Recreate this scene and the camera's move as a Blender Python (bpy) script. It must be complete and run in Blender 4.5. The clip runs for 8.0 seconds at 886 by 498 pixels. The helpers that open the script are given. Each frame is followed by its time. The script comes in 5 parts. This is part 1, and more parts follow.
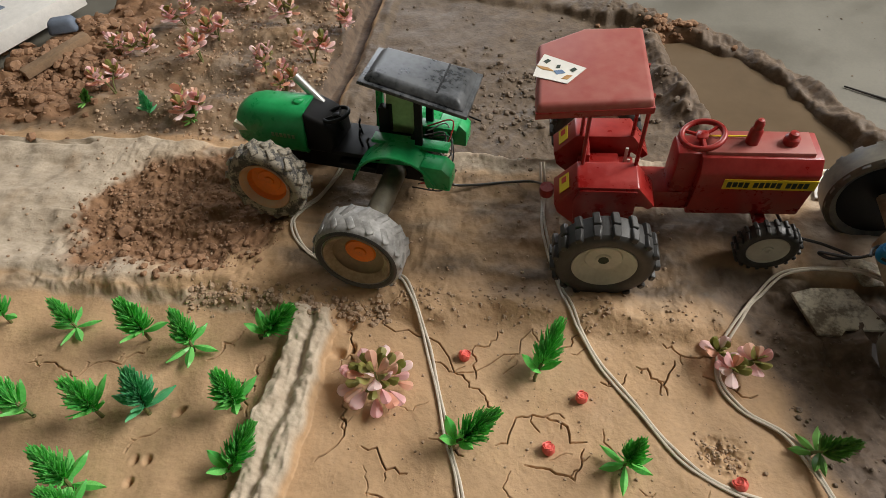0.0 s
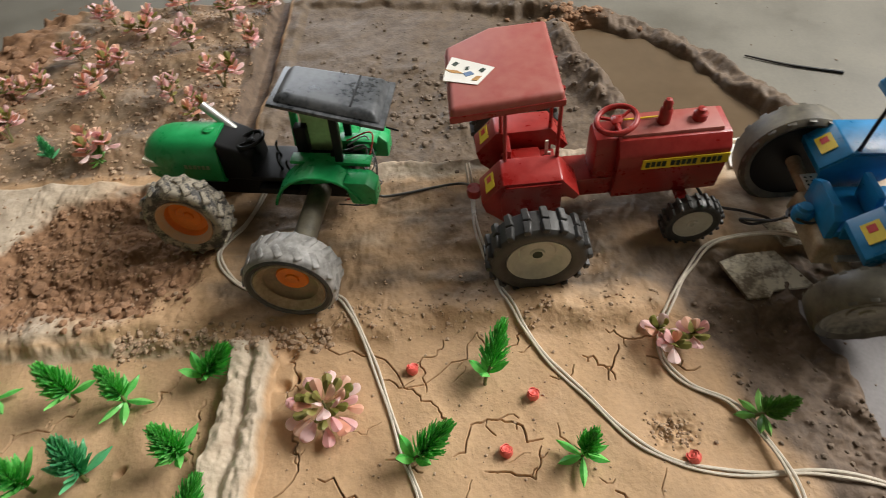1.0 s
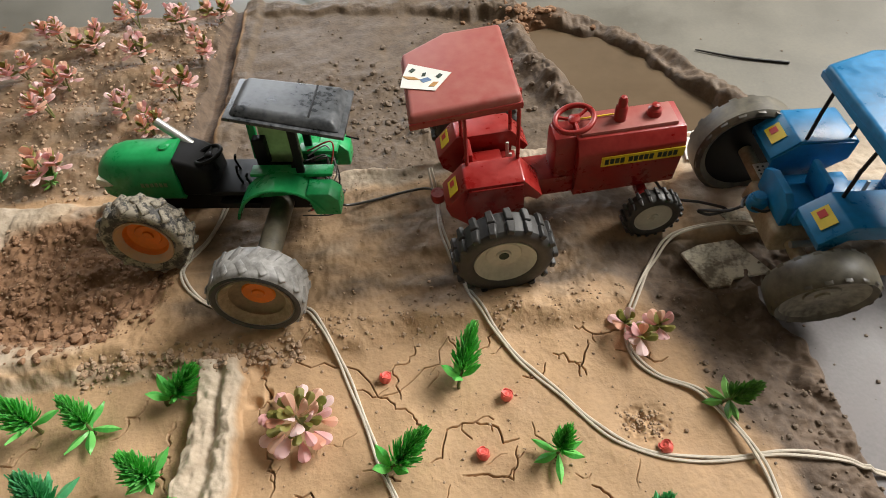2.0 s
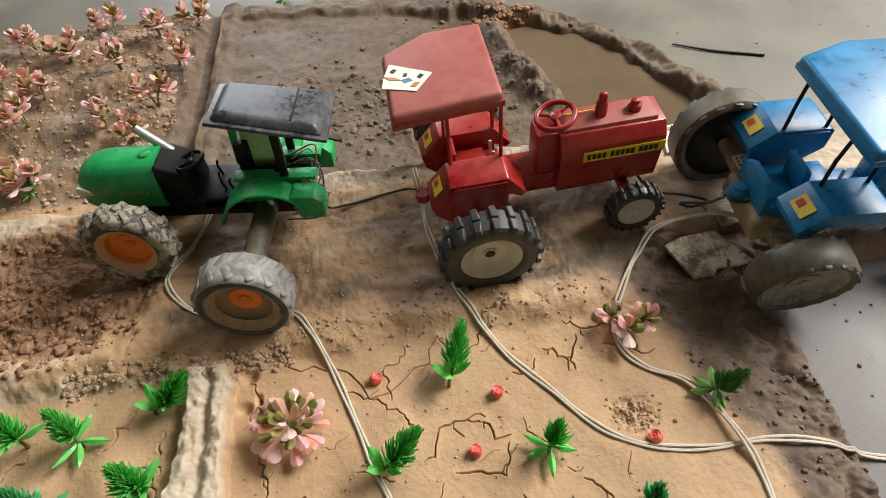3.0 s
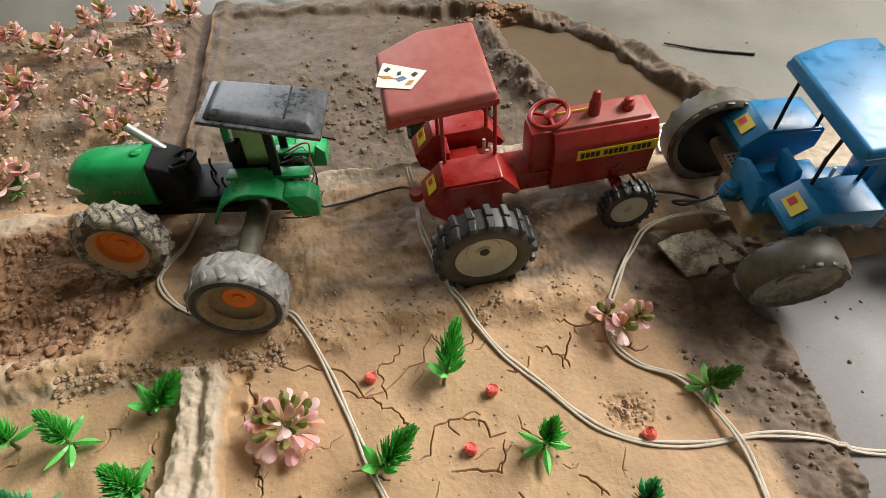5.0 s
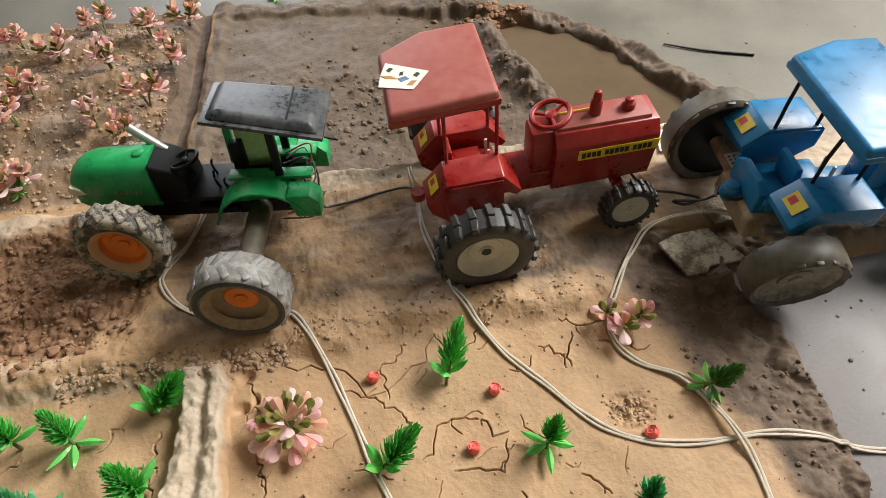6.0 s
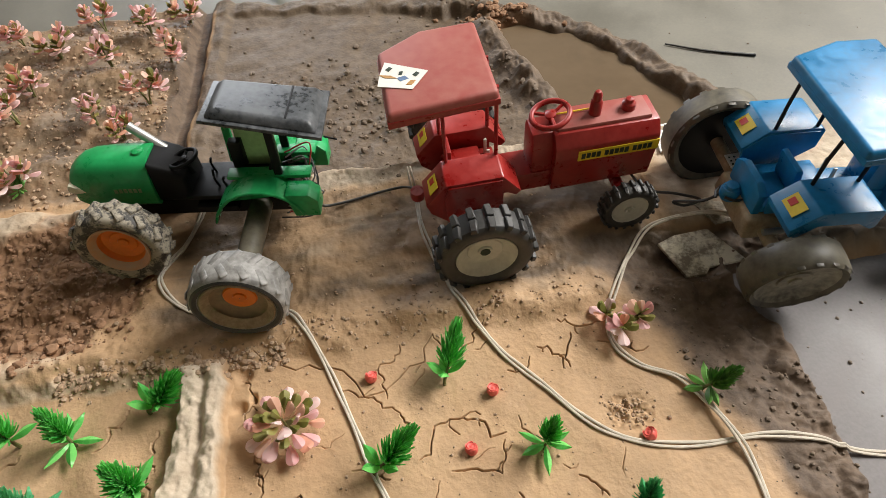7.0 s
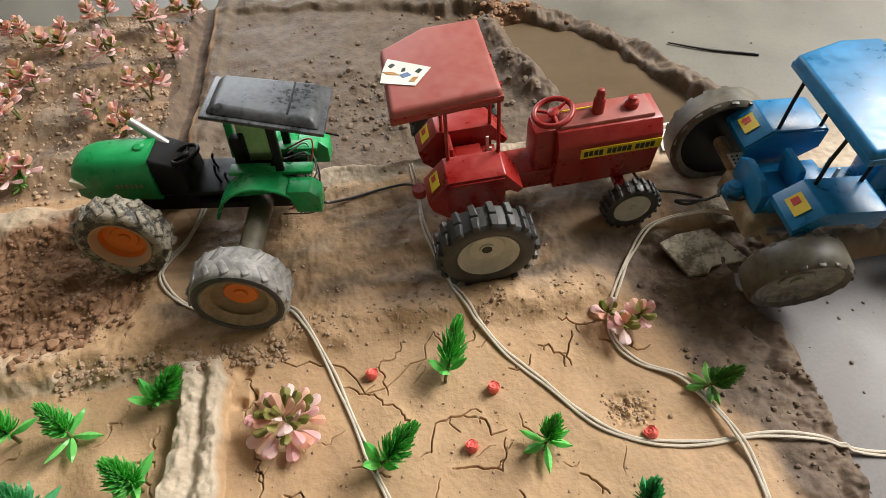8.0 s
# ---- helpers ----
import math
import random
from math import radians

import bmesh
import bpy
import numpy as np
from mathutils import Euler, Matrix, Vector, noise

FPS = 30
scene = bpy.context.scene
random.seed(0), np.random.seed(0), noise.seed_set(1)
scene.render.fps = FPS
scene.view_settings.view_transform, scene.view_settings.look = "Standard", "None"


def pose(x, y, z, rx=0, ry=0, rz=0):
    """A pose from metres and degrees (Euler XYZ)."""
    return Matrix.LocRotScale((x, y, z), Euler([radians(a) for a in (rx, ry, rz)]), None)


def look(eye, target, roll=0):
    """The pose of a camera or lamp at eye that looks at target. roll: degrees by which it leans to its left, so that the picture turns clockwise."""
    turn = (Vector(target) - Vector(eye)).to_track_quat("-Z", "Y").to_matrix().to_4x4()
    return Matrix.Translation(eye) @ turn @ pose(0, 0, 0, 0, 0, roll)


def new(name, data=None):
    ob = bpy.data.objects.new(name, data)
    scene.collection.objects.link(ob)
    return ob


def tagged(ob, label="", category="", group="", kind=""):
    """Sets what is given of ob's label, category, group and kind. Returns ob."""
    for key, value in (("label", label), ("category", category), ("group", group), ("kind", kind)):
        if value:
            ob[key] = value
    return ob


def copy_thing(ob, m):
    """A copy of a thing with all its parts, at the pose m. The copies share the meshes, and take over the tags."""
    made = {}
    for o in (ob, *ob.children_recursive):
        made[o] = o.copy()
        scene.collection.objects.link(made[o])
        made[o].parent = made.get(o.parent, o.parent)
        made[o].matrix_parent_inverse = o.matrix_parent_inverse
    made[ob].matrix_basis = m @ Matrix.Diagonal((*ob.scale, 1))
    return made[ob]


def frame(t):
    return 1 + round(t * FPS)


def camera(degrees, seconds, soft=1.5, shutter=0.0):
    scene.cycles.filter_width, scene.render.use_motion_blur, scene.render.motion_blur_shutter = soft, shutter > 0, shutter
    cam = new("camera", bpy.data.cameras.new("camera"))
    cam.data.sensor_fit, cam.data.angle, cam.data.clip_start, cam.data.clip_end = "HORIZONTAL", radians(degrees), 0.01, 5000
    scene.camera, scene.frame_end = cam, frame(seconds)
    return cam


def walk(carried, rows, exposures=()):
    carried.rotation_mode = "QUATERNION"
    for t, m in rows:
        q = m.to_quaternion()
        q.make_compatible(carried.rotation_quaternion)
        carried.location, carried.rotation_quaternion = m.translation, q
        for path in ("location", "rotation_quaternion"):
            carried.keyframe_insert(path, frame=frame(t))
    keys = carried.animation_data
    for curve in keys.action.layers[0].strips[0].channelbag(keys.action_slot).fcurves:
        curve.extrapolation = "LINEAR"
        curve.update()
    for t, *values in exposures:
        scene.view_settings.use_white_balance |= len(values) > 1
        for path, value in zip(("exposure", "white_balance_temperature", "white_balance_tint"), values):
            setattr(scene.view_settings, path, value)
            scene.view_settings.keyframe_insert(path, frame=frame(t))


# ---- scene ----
cam = camera(74.0, 8.0, soft=0.8, shutter=0.5)
PATH = [
    (0, (-0.028, -0.328, 0.384), (-0.31, 0.94, -1.137), -5.6),
    (0.5, (-0.026, -0.326, 0.385), (-0.273, 0.948, -1.137), -6.2),
    (1, (-0.017, -0.317, 0.383), (-0.128, 0.964, -1.149), -7.3),
    (1.5, (-0.019, -0.317, 0.384), (-0.07, 0.965, -1.149), -6.3),
    (2, (-0.014, -0.315, 0.385), (-0.024, 0.965, -1.152), -6.9),
    (3.5, (-0.016, -0.316, 0.386), (0.038, 0.955, -1.158), -6.4),
    (4, (-0.018, -0.315, 0.386), (0.047, 0.952, -1.16), -6.0),
    (4.5, (-0.016, -0.315, 0.386), (0.049, 0.95, -1.161), -6.1),
    (6, (-0.02, -0.317, 0.386), (0.054, 0.953, -1.157), -6.0),
    (6.5, (-0.017, -0.316, 0.385), (0.051, 0.955, -1.157), -6.2),
    (7, (-0.018, -0.316, 0.386), (0.051, 0.951, -1.16), -5.9),
    (7.5, (-0.018, -0.316, 0.385), (0.048, 0.95, -1.161), -5.9),
    (8, (-0.019, -0.316, 0.385), (0.048, 0.947, -1.164), -5.6),
]
EXPOSURES = [(0, 0.68), (1, 0.90), (2, 1.05), (3.5, 1.10), (8, 1.10)]
walk(cam, [(t, look(eye, target, roll)) for t, eye, target, roll in PATH], EXPOSURES)

# ---------------------------------------------------------------- light
world = bpy.data.worlds.new("world")
scene.world = world
world.use_nodes = True
wn = world.node_tree
sky = wn.nodes.new("ShaderNodeTexSky")
sky.sky_type = "NISHITA"
sky.sun_disc = False
sky.sun_elevation, sky.sun_rotation = radians(40), radians(60)
wn.links.new(sky.outputs[0], wn.nodes["Background"].inputs[0])
wn.nodes["Background"].inputs[1].default_value = 0.1


def area_lamp(name, eye, target, sx, sy, power, color):
    d = bpy.data.lights.new(name, "AREA")
    d.shape, d.size, d.size_y, d.energy, d.color = "RECTANGLE", sx, sy, power, color
    ob = new(name, d)
    ob.matrix_world = look(eye, target)
    return ob


# daylight through the window in the east wall and the doorway in the north wall
area_lamp("window_daylight", (2.14, 0.78, 1.97), (0.0, 0.0, 0.0), 1.70, 1.12, 80, (1.0, 0.965, 0.91))
area_lamp("doorway_daylight", (-0.6, 2.62, 1.15), (-0.1, 0.0, 0.2), 1.05, 2.0, 15, (0.97, 0.98, 1.0))

# ---------------------------------------------------------------- materials


def mat(name, color=(0.5, 0.5, 0.5), rough=0.6, metal=0.0, var=0.25, scale=60.0, bump=0.15, color2=None, fine=6.0,
        coat=0.0, dist=0.0006, island=0.0, spec=0.5, sharp=0.0):
    """A principled material with colour variation at two scales, roughness variation and fine relief."""
    m = bpy.data.materials.new(name)
    m.use_nodes = True
    nt = m.node_tree
    b = nt.nodes["Principled BSDF"]
    b.inputs["Metallic"].default_value = metal
    b.inputs["Coat Weight"].default_value = coat
    b.inputs["Specular IOR Level"].default_value = spec
    tc = nt.nodes.new("ShaderNodeTexCoord")
    n1 = nt.nodes.new("ShaderNodeTexNoise")
    n1.inputs["Scale"].default_value, n1.inputs["Detail"].default_value, n1.inputs["Roughness"].default_value = scale, 6, 0.6
    n2 = nt.nodes.new("ShaderNodeTexNoise")
    n2.inputs["Scale"].default_value, n2.inputs["Detail"].default_value = scale * fine, 3
    for n in (n1, n2):
        nt.links.new(tc.outputs["Object"], n.inputs["Vector"])
    add = nt.nodes.new("ShaderNodeMath")
    add.operation = "MULTIPLY_ADD"
    nt.links.new(n2.outputs[0], add.inputs[0])
    add.inputs[1].default_value = 0.4
    nt.links.new(n1.outputs[0], add.inputs[2])
    ramp = nt.nodes.new("ShaderNodeMapRange")
    ramp.inputs[1].default_value, ramp.inputs[2].default_value = 0.45 + 0.2 * sharp, 0.95 - 0.2 * sharp
    nt.links.new(add.outputs[0], ramp.inputs[0])
    mix = nt.nodes.new("ShaderNodeMix")
    mix.data_type = "RGBA"
    c2 = color2 or tuple(min(1, c * (1 + var)) for c in color)
    c1 = color if color2 else tuple(c * (1 - var) for c in color)
    mix.inputs[6].default_value, mix.inputs[7].default_value = (*c1, 1), (*c2, 1)
    fac = ramp.outputs[0]
    if island:
        geo = nt.nodes.new("ShaderNodeNewGeometry")
        w = nt.nodes.new("ShaderNodeMix")
        w.inputs[0].default_value = island
        nt.links.new(ramp.outputs[0], w.inputs[2])
        nt.links.new(geo.outputs["Random Per Island"], w.inputs[3])
        fac = w.outputs[0]
    nt.links.new(fac, mix.inputs[0])
    nt.links.new(mix.outputs[2], b.inputs["Base Color"])
    r = nt.nodes.new("ShaderNodeMapRange")
    r.inputs[3].default_value, r.inputs[4].default_value = max(0.03, rough - 0.12), min(1, rough + 0.12)
    nt.links.new(ramp.outputs[0], r.inputs[0])
    nt.links.new(r.outputs[0], b.inputs["Roughness"])
    if bump:
        bp = nt.nodes.new("ShaderNodeBump")
        bp.inputs["Strength"].default_value, bp.inputs["Distance"].default_value = bump, dist
        nt.links.new(add.outputs[0], bp.inputs["Height"])
        nt.links.new(bp.outputs[0], b.inputs["Normal"])
    return m


def mud_material():
    """Clay, pale dried crust, loose red soil and dark wet mud that also paints some shade, told apart by the sheet's
    own soil attributes.
    """
    m = mat("clay_mud", (0.465, 0.305, 0.172), 0.70, var=0.17, scale=22, bump=0.75, fine=14, dist=0.0018, spec=0.35)
    nt = m.node_tree
    b = nt.nodes["Principled BSDF"]
    base = next(n for n in nt.nodes if n.type == "MIX" and n.data_type == "RGBA")
    last = base.outputs[2]
    noise_node = next(n for n in nt.nodes if n.type == "TEX_NOISE")
    rough_last = b.inputs["Roughness"].links[0].from_socket
    for name, c1, c2, rough in (("pale", (0.40, 0.32, 0.235), (0.56, 0.47, 0.36), 0.85),
                                ("grey", (0.085, 0.060, 0.039), (0.165, 0.119, 0.079), 0.6),
                                ("red", (0.155, 0.083, 0.044), (0.31, 0.178, 0.098), 0.95),
                                ("wet_shade", (0.075, 0.052, 0.036), (0.185, 0.130, 0.090), 0.7)):
        at = nt.nodes.new("ShaderNodeAttribute")
        at.attribute_name = name
        # break up the zone's outline
        sub = nt.nodes.new("ShaderNodeMath")
        sub.operation = "MULTIPLY_ADD"
        nt.links.new(noise_node.outputs[0], sub.inputs[0])
        sub.inputs[1].default_value = 0.9
        nt.links.new(at.outputs["Fac"], sub.inputs[2])
        mr = nt.nodes.new("ShaderNodeMapRange")
        mr.inputs[1].default_value, mr.inputs[2].default_value = 0.72, 1.22
        nt.links.new(sub.outputs[0], mr.inputs[0])
        n = nt.nodes.new("ShaderNodeTexNoise")
        n.inputs["Scale"].default_value, n.inputs["Detail"].default_value, n.inputs["Roughness"].default_value = 75, 7, 0.68
        tc = next(q for q in nt.nodes if q.type == "TEX_COORD")
        nt.links.new(tc.outputs["Object"], n.inputs["Vector"])
        st = nt.nodes.new("ShaderNodeMapRange")
        st.inputs[1].default_value, st.inputs[2].default_value = 0.32, 0.68
        nt.links.new(n.outputs[0], st.inputs[0])
        zone = nt.nodes.new("ShaderNodeMix")
        zone.data_type = "RGBA"
        zone.inputs[6].default_value, zone.inputs[7].default_value = (*c1, 1), (*c2, 1)
        nt.links.new(st.outputs[0], zone.inputs[0])
        mix = nt.nodes.new("ShaderNodeMix")
        mix.data_type = "RGBA"
        nt.links.new(mr.outputs[0], mix.inputs[0])
        nt.links.new(last, mix.inputs[6])
        nt.links.new(zone.outputs[2], mix.inputs[7])
        last = mix.outputs[2]
        rm = nt.nodes.new("ShaderNodeMix")
        nt.links.new(mr.outputs[0], rm.inputs[0])
        nt.links.new(rough_last, rm.inputs[2])
        rm.inputs[3].default_value = rough
        rough_last = rm.outputs[0]
    nt.links.new(last, b.inputs["Base Color"])
    nt.links.new(rough_last, b.inputs["Roughness"])
    return m


MUD = mud_material()
FLOOR = mat("cement_floor", (0.150, 0.141, 0.114), 0.55, var=0.2, scale=11, bump=0.15, fine=30, sharp=0.4)
WALL = mat("wall_paint", (0.30, 0.27, 0.22), 0.8, var=0.06, scale=3)
WATER = mat("muddy_water", (0.135, 0.096, 0.06), 0.16, var=0.12, scale=12, bump=0.02, spec=0.5)
WETFLOOR = mat("wet_cement", (0.18, 0.166, 0.166), 0.5, var=0.2, scale=22, bump=0.3, fine=18, sharp=0.4)
RED = mat("red_paint", (0.22, 0.007, 0.006), 0.34, var=0.22, scale=45, bump=0.06, color2=(0.34, 0.028, 0.022), sharp=0.3)
DUSTRED = mat("dusty_red_paint", (0.28, 0.040, 0.032), 0.5, var=0.2, scale=22, bump=0.05, color2=(0.36, 0.115, 0.092), sharp=0.3)
BLUE = mat("blue_paint", (0.009, 0.13, 0.29), 0.36, var=0.15, scale=30, bump=0.06, color2=(0.014, 0.23, 0.50), sharp=0.3, spec=0.45)
GREEN = mat("green_plastic", (0.006, 0.25, 0.062), 0.33, var=0.2, scale=35, bump=0.05, color2=(0.022, 0.40, 0.125), sharp=0.3)
PALEGREEN = mat("dusty_green_sheet", (0.42, 0.52, 0.30), 0.35, var=0.25, scale=40)
BLACK = mat("black_plastic", (0.008, 0.008, 0.009), 0.5, var=0.5, scale=60, bump=0.15, spec=0.22)
ROOFGREY = mat("dusty_black_plastic", (0.022, 0.026, 0.030), 0.36, scale=40, bump=0.08, color2=(0.105, 0.112, 0.12), sharp=0.6)
RUBBER = mat("tyre_rubber", (0.016, 0.016, 0.016), 0.5, scale=70, bump=0.3, color2=(0.065, 0.064, 0.06))
MUDRUBBER = mat("muddy_tyre_rubber", (0.045, 0.042, 0.038), 0.7, scale=90, bump=0.4, color2=(0.36, 0.32, 0.25), sharp=0.9)
GREYRUBBER = mat("worn_grey_rubber", (0.15, 0.145, 0.135), 0.55, scale=30, bump=0.3, color2=(0.44, 0.43, 0.41), sharp=0.4)
DARKMUDRUBBER = mat("dark_muddy_rubber", (0.045, 0.040, 0.032), 0.5, scale=35, bump=0.4, color2=(0.19, 0.17, 0.12))
MUDRIM = mat("mud_smeared_rim", (0.085, 0.075, 0.052), 0.45, scale=40, bump=0.3, color2=(0.34, 0.32, 0.24), sharp=0.5)
RIMWHITE = mat("dirty_white_rim", (0.46, 0.46, 0.40), 0.45, scale=50, bump=0.15, color2=(0.66, 0.66, 0.58))
ORANGE = mat("orange_plastic", (0.80, 0.19, 0.008), 0.38, var=0.15, scale=50, bump=0.05)
TANRIM = mat("dry_mud_rim_edge", (0.24, 0.18, 0.11), 0.65, scale=60, bump=0.3, color2=(0.46, 0.37, 0.25), sharp=0.4)
MUDORANGE = mat("mud_coated_rim", (0.17, 0.125, 0.075), 0.6, scale=50, bump=0.2, color2=(0.33, 0.24, 0.14))
PEACH = mat("dusty_orange_rim_edge", (0.62, 0.33, 0.16), 0.5, scale=60, color2=(0.55, 0.42, 0.30))
CHROME = mat("brushed_steel", (0.42, 0.42, 0.40), 0.42, metal=0.6, var=0.15, scale=80)
YELLOW = mat("yellow_sticker", (0.74, 0.56, 0.02), 0.4, var=0.1, scale=60)
SIGNRED = mat("red_reflector", (0.55, 0.03, 0.02), 0.35, var=0.1)
# for print, and for discs that paint the darkness of holes
INK_AND_HOLES = mat("black_ink_and_hole_shade", (0.015, 0.03, 0.015), 0.5)
PAPER = mat("white_paper", (0.74, 0.73, 0.68), 0.7, var=0.1, scale=40)
CARDBLUE = mat("card_blue_print", (0.12, 0.2, 0.34), 0.6)
CARDGOLD = mat("card_gold_print", (0.45, 0.24, 0.07), 0.6)
LAMPWHITE = mat("cream_headlight", (0.74, 0.70, 0.55), 0.3, var=0.1)
WIRE = mat("clear_flex", (0.60, 0.54, 0.45), 0.35, var=0.15, scale=120, bump=0.05)
WIREDARK = mat("dark_flex", (0.03, 0.028, 0.026), 0.4, var=0.3)
WIREGREY = mat("grey_flex", (0.18, 0.18, 0.18), 0.4, var=0.3)
WIRERED = mat("red_wire", (0.5, 0.05, 0.05), 0.4)
LEAF = mat("green_plastic_leaf", (0.045, 0.50, 0.085), 0.28, scale=70, bump=0.1, color2=(0.38, 0.92, 0.28), island=0.65)
LEAFBLUE = mat("bluish_green_leaf", (0.05, 0.44, 0.19), 0.30, scale=70, bump=0.1, color2=(0.30, 0.80, 0.42), island=0.5)
LEAFDARK = mat("dark_green_leaf", (0.015, 0.10, 0.02), 0.4, scale=70, bump=0.1, color2=(0.20, 0.48, 0.09), island=0.6)
OLIVE = mat("olive_leaf", (0.20, 0.21, 0.04), 0.42, scale=60, bump=0.1, color2=(0.50, 0.46, 0.16), island=0.7)
PINK = mat("pink_leaf", (0.95, 0.56, 0.58), 0.38, scale=60, bump=0.1, color2=(0.98, 0.93, 0.90), island=0.75)
PEACHLEAF = mat("peach_leaf", (0.86, 0.46, 0.32), 0.40, scale=60, bump=0.1, color2=(0.95, 0.76, 0.62), island=0.75)
STEM = mat("brown_stem", (0.09, 0.085, 0.03), 0.6, scale=90, color2=(0.2, 0.22, 0.07))
ROSE = mat("coral_rose", (0.68, 0.07, 0.055), 0.5, scale=80, color2=(0.82, 0.19, 0.15), island=0.4)
CLODRED = mat("red_soil_clod", (0.165, 0.088, 0.047), 0.95, scale=90, bump=0.6, color2=(0.36, 0.21, 0.12), island=0.5)
CLODMUD = mat("mud_clod", (0.10, 0.075, 0.055), 0.85, scale=90, bump=0.6, color2=(0.24, 0.18, 0.13), island=0.5)
CLODPALE = mat("tan_clod", (0.28, 0.18, 0.11), 0.9, scale=90, bump=0.6, color2=(0.46, 0.34, 0.23), island=0.5)
SLABMAT = mat("mud_spattered_board", (0.20, 0.165, 0.12), 0.7, scale=60, bump=0.2, color2=(0.66, 0.62, 0.50), sharp=0.75)
FOAM = mat("white_foam", (0.72, 0.70, 0.66), 0.8, var=0.1, scale=80, bump=0.4)
WOOD = mat("old_wood", (0.26, 0.17, 0.10), 0.8, var=0.35, scale=70, bump=0.4)
CLOTH = mat("grey_blue_cloth", (0.14, 0.17, 0.22), 0.9, var=0.2)


def let_light_through(m, share):
    """Lets part of the light pass diffusely, as thin plastic does."""
    nt = m.node_tree
    b = nt.nodes["Principled BSDF"]
    tr = nt.nodes.new("ShaderNodeBsdfTranslucent")
    mx = nt.nodes.new("ShaderNodeMixShader")
    mx.inputs[0].default_value = share
    nt.links.new(b.inputs["Base Color"].links[0].from_socket, tr.inputs[0])
    nt.links.new(b.outputs[0], mx.inputs[1])
    nt.links.new(tr.outputs[0], mx.inputs[2])
    out = next(n for n in nt.nodes if n.type == "OUTPUT_MATERIAL")
    nt.links.new(mx.outputs[0], out.inputs[0])


let_light_through(PALEGREEN, 0.55)
for leaf_mat in (LEAF, LEAFBLUE, PINK, PEACHLEAF, OLIVE):
    let_light_through(leaf_mat, 0.48)

# ---------------------------------------------------------------- building helpers


def link_mesh(name, bm, material, smooth=True):
    me = bpy.data.meshes.new(name)
    bmesh.ops.recalc_face_normals(bm, faces=bm.faces)
    bm.to_mesh(me)
    bm.free()
    me.materials.append(material)
    if smooth:
        me.shade_smooth()
        me.set_sharp_from_angle(angle=radians(38))
    return me


def part(name, bm, material, parent=None, label="", m=None):
    ob = new(name, link_mesh(name, bm, material))
    if parent:
        ob.parent = parent
    if m is not None:
        ob.matrix_basis = m
    return tagged(ob, label)


def empty(name, m, label, category, group="", kind=""):
    ob = new(name)
    ob.empty_display_size = 0.02
    ob.matrix_basis = m
    return tagged(ob, label, category, group, kind)


def prism(points, lo, hi, axis="y", bevel=0.0, taper=1.0, seg=2):
    """A solid from an outline in the two other axes, drawn from lo to hi along axis."""
    bm = bmesh.new()
    put = {"x": lambda a, b, c: (c, a, b), "y": lambda a, b, c: (a, c, b), "z": lambda a, b, c: (a, b, c)}[axis]
    ca, cb = sum(p[0] for p in points) / len(points), sum(p[1] for p in points) / len(points)
    low = [bm.verts.new(put(a, b, lo)) for a, b in points]
    top = [bm.verts.new(put(ca + (a - ca) * taper, cb + (b - cb) * taper, hi)) for a, b in points]
    n = len(points)
    bm.faces.new(low), bm.faces.new(top[::-1])
    for i in range(n):
        bm.faces.new((low[i], low[(i + 1) % n], top[(i + 1) % n], top[i]))
    bmesh.ops.recalc_face_normals(bm, faces=bm.faces)
    if bevel:
        bmesh.ops.bevel(bm, geom=bm.edges[:], offset=bevel, segments=seg, profile=0.6, affect="EDGES", clamp_overlap=True)
    return bm


def box(x0, x1, y0, y1, z0, z1, bevel=0.001, taper=1.0, seg=2):
    return prism([(x0, y0), (x1, y0), (x1, y1), (x0, y1)], z0, z1, "z", bevel, taper, seg)


def lathe(profile, n=40, axis="y", ring=False):
    """Turns (radius, height) pairs about an axis."""
    bm = bmesh.new()
    rings = []
    for r, h in profile:
        ring = []
        for i in range(n):
            a = 2 * math.pi * i / n
            c, s = r * math.cos(a), r * math.sin(a)
            ring.append(bm.verts.new((c, h, s) if axis == "y" else (c, s, h) if axis == "z" else (h, c, s)))
        rings.append(ring)
    for p, q in zip(rings, rings[1:] + (rings[:1] if ring else [])):
        for i in range(n):
            bm.faces.new((p[i], p[(i + 1) % n], q[(i + 1) % n], q[i]))
    if not ring:
        bm.faces.new(rings[0]), bm.faces.new(rings[-1])
    bmesh.ops.recalc_face_normals(bm, faces=bm.faces)
    return bm


def spline(points, per=8):
    """A smooth line through points (Catmull-Rom)."""
    p = [Vector(q) for q in points]
    p = [2 * p[0] - p[1], *p, 2 * p[-1] - p[-2]]
    out = []
    for i in range(1, len(p) - 2):
        for k in range(per):
            t = k / per
            out.append(0.5 * (2 * p[i] + (p[i + 1] - p[i - 1]) * t + (2 * p[i - 1] - 5 * p[i] + 4 * p[i + 1] - p[i + 2]) * t * t
                              + (3 * p[i] - p[i - 1] - 3 * p[i + 1] + p[i + 2]) * t ** 3))
    return [*out, p[-2]]


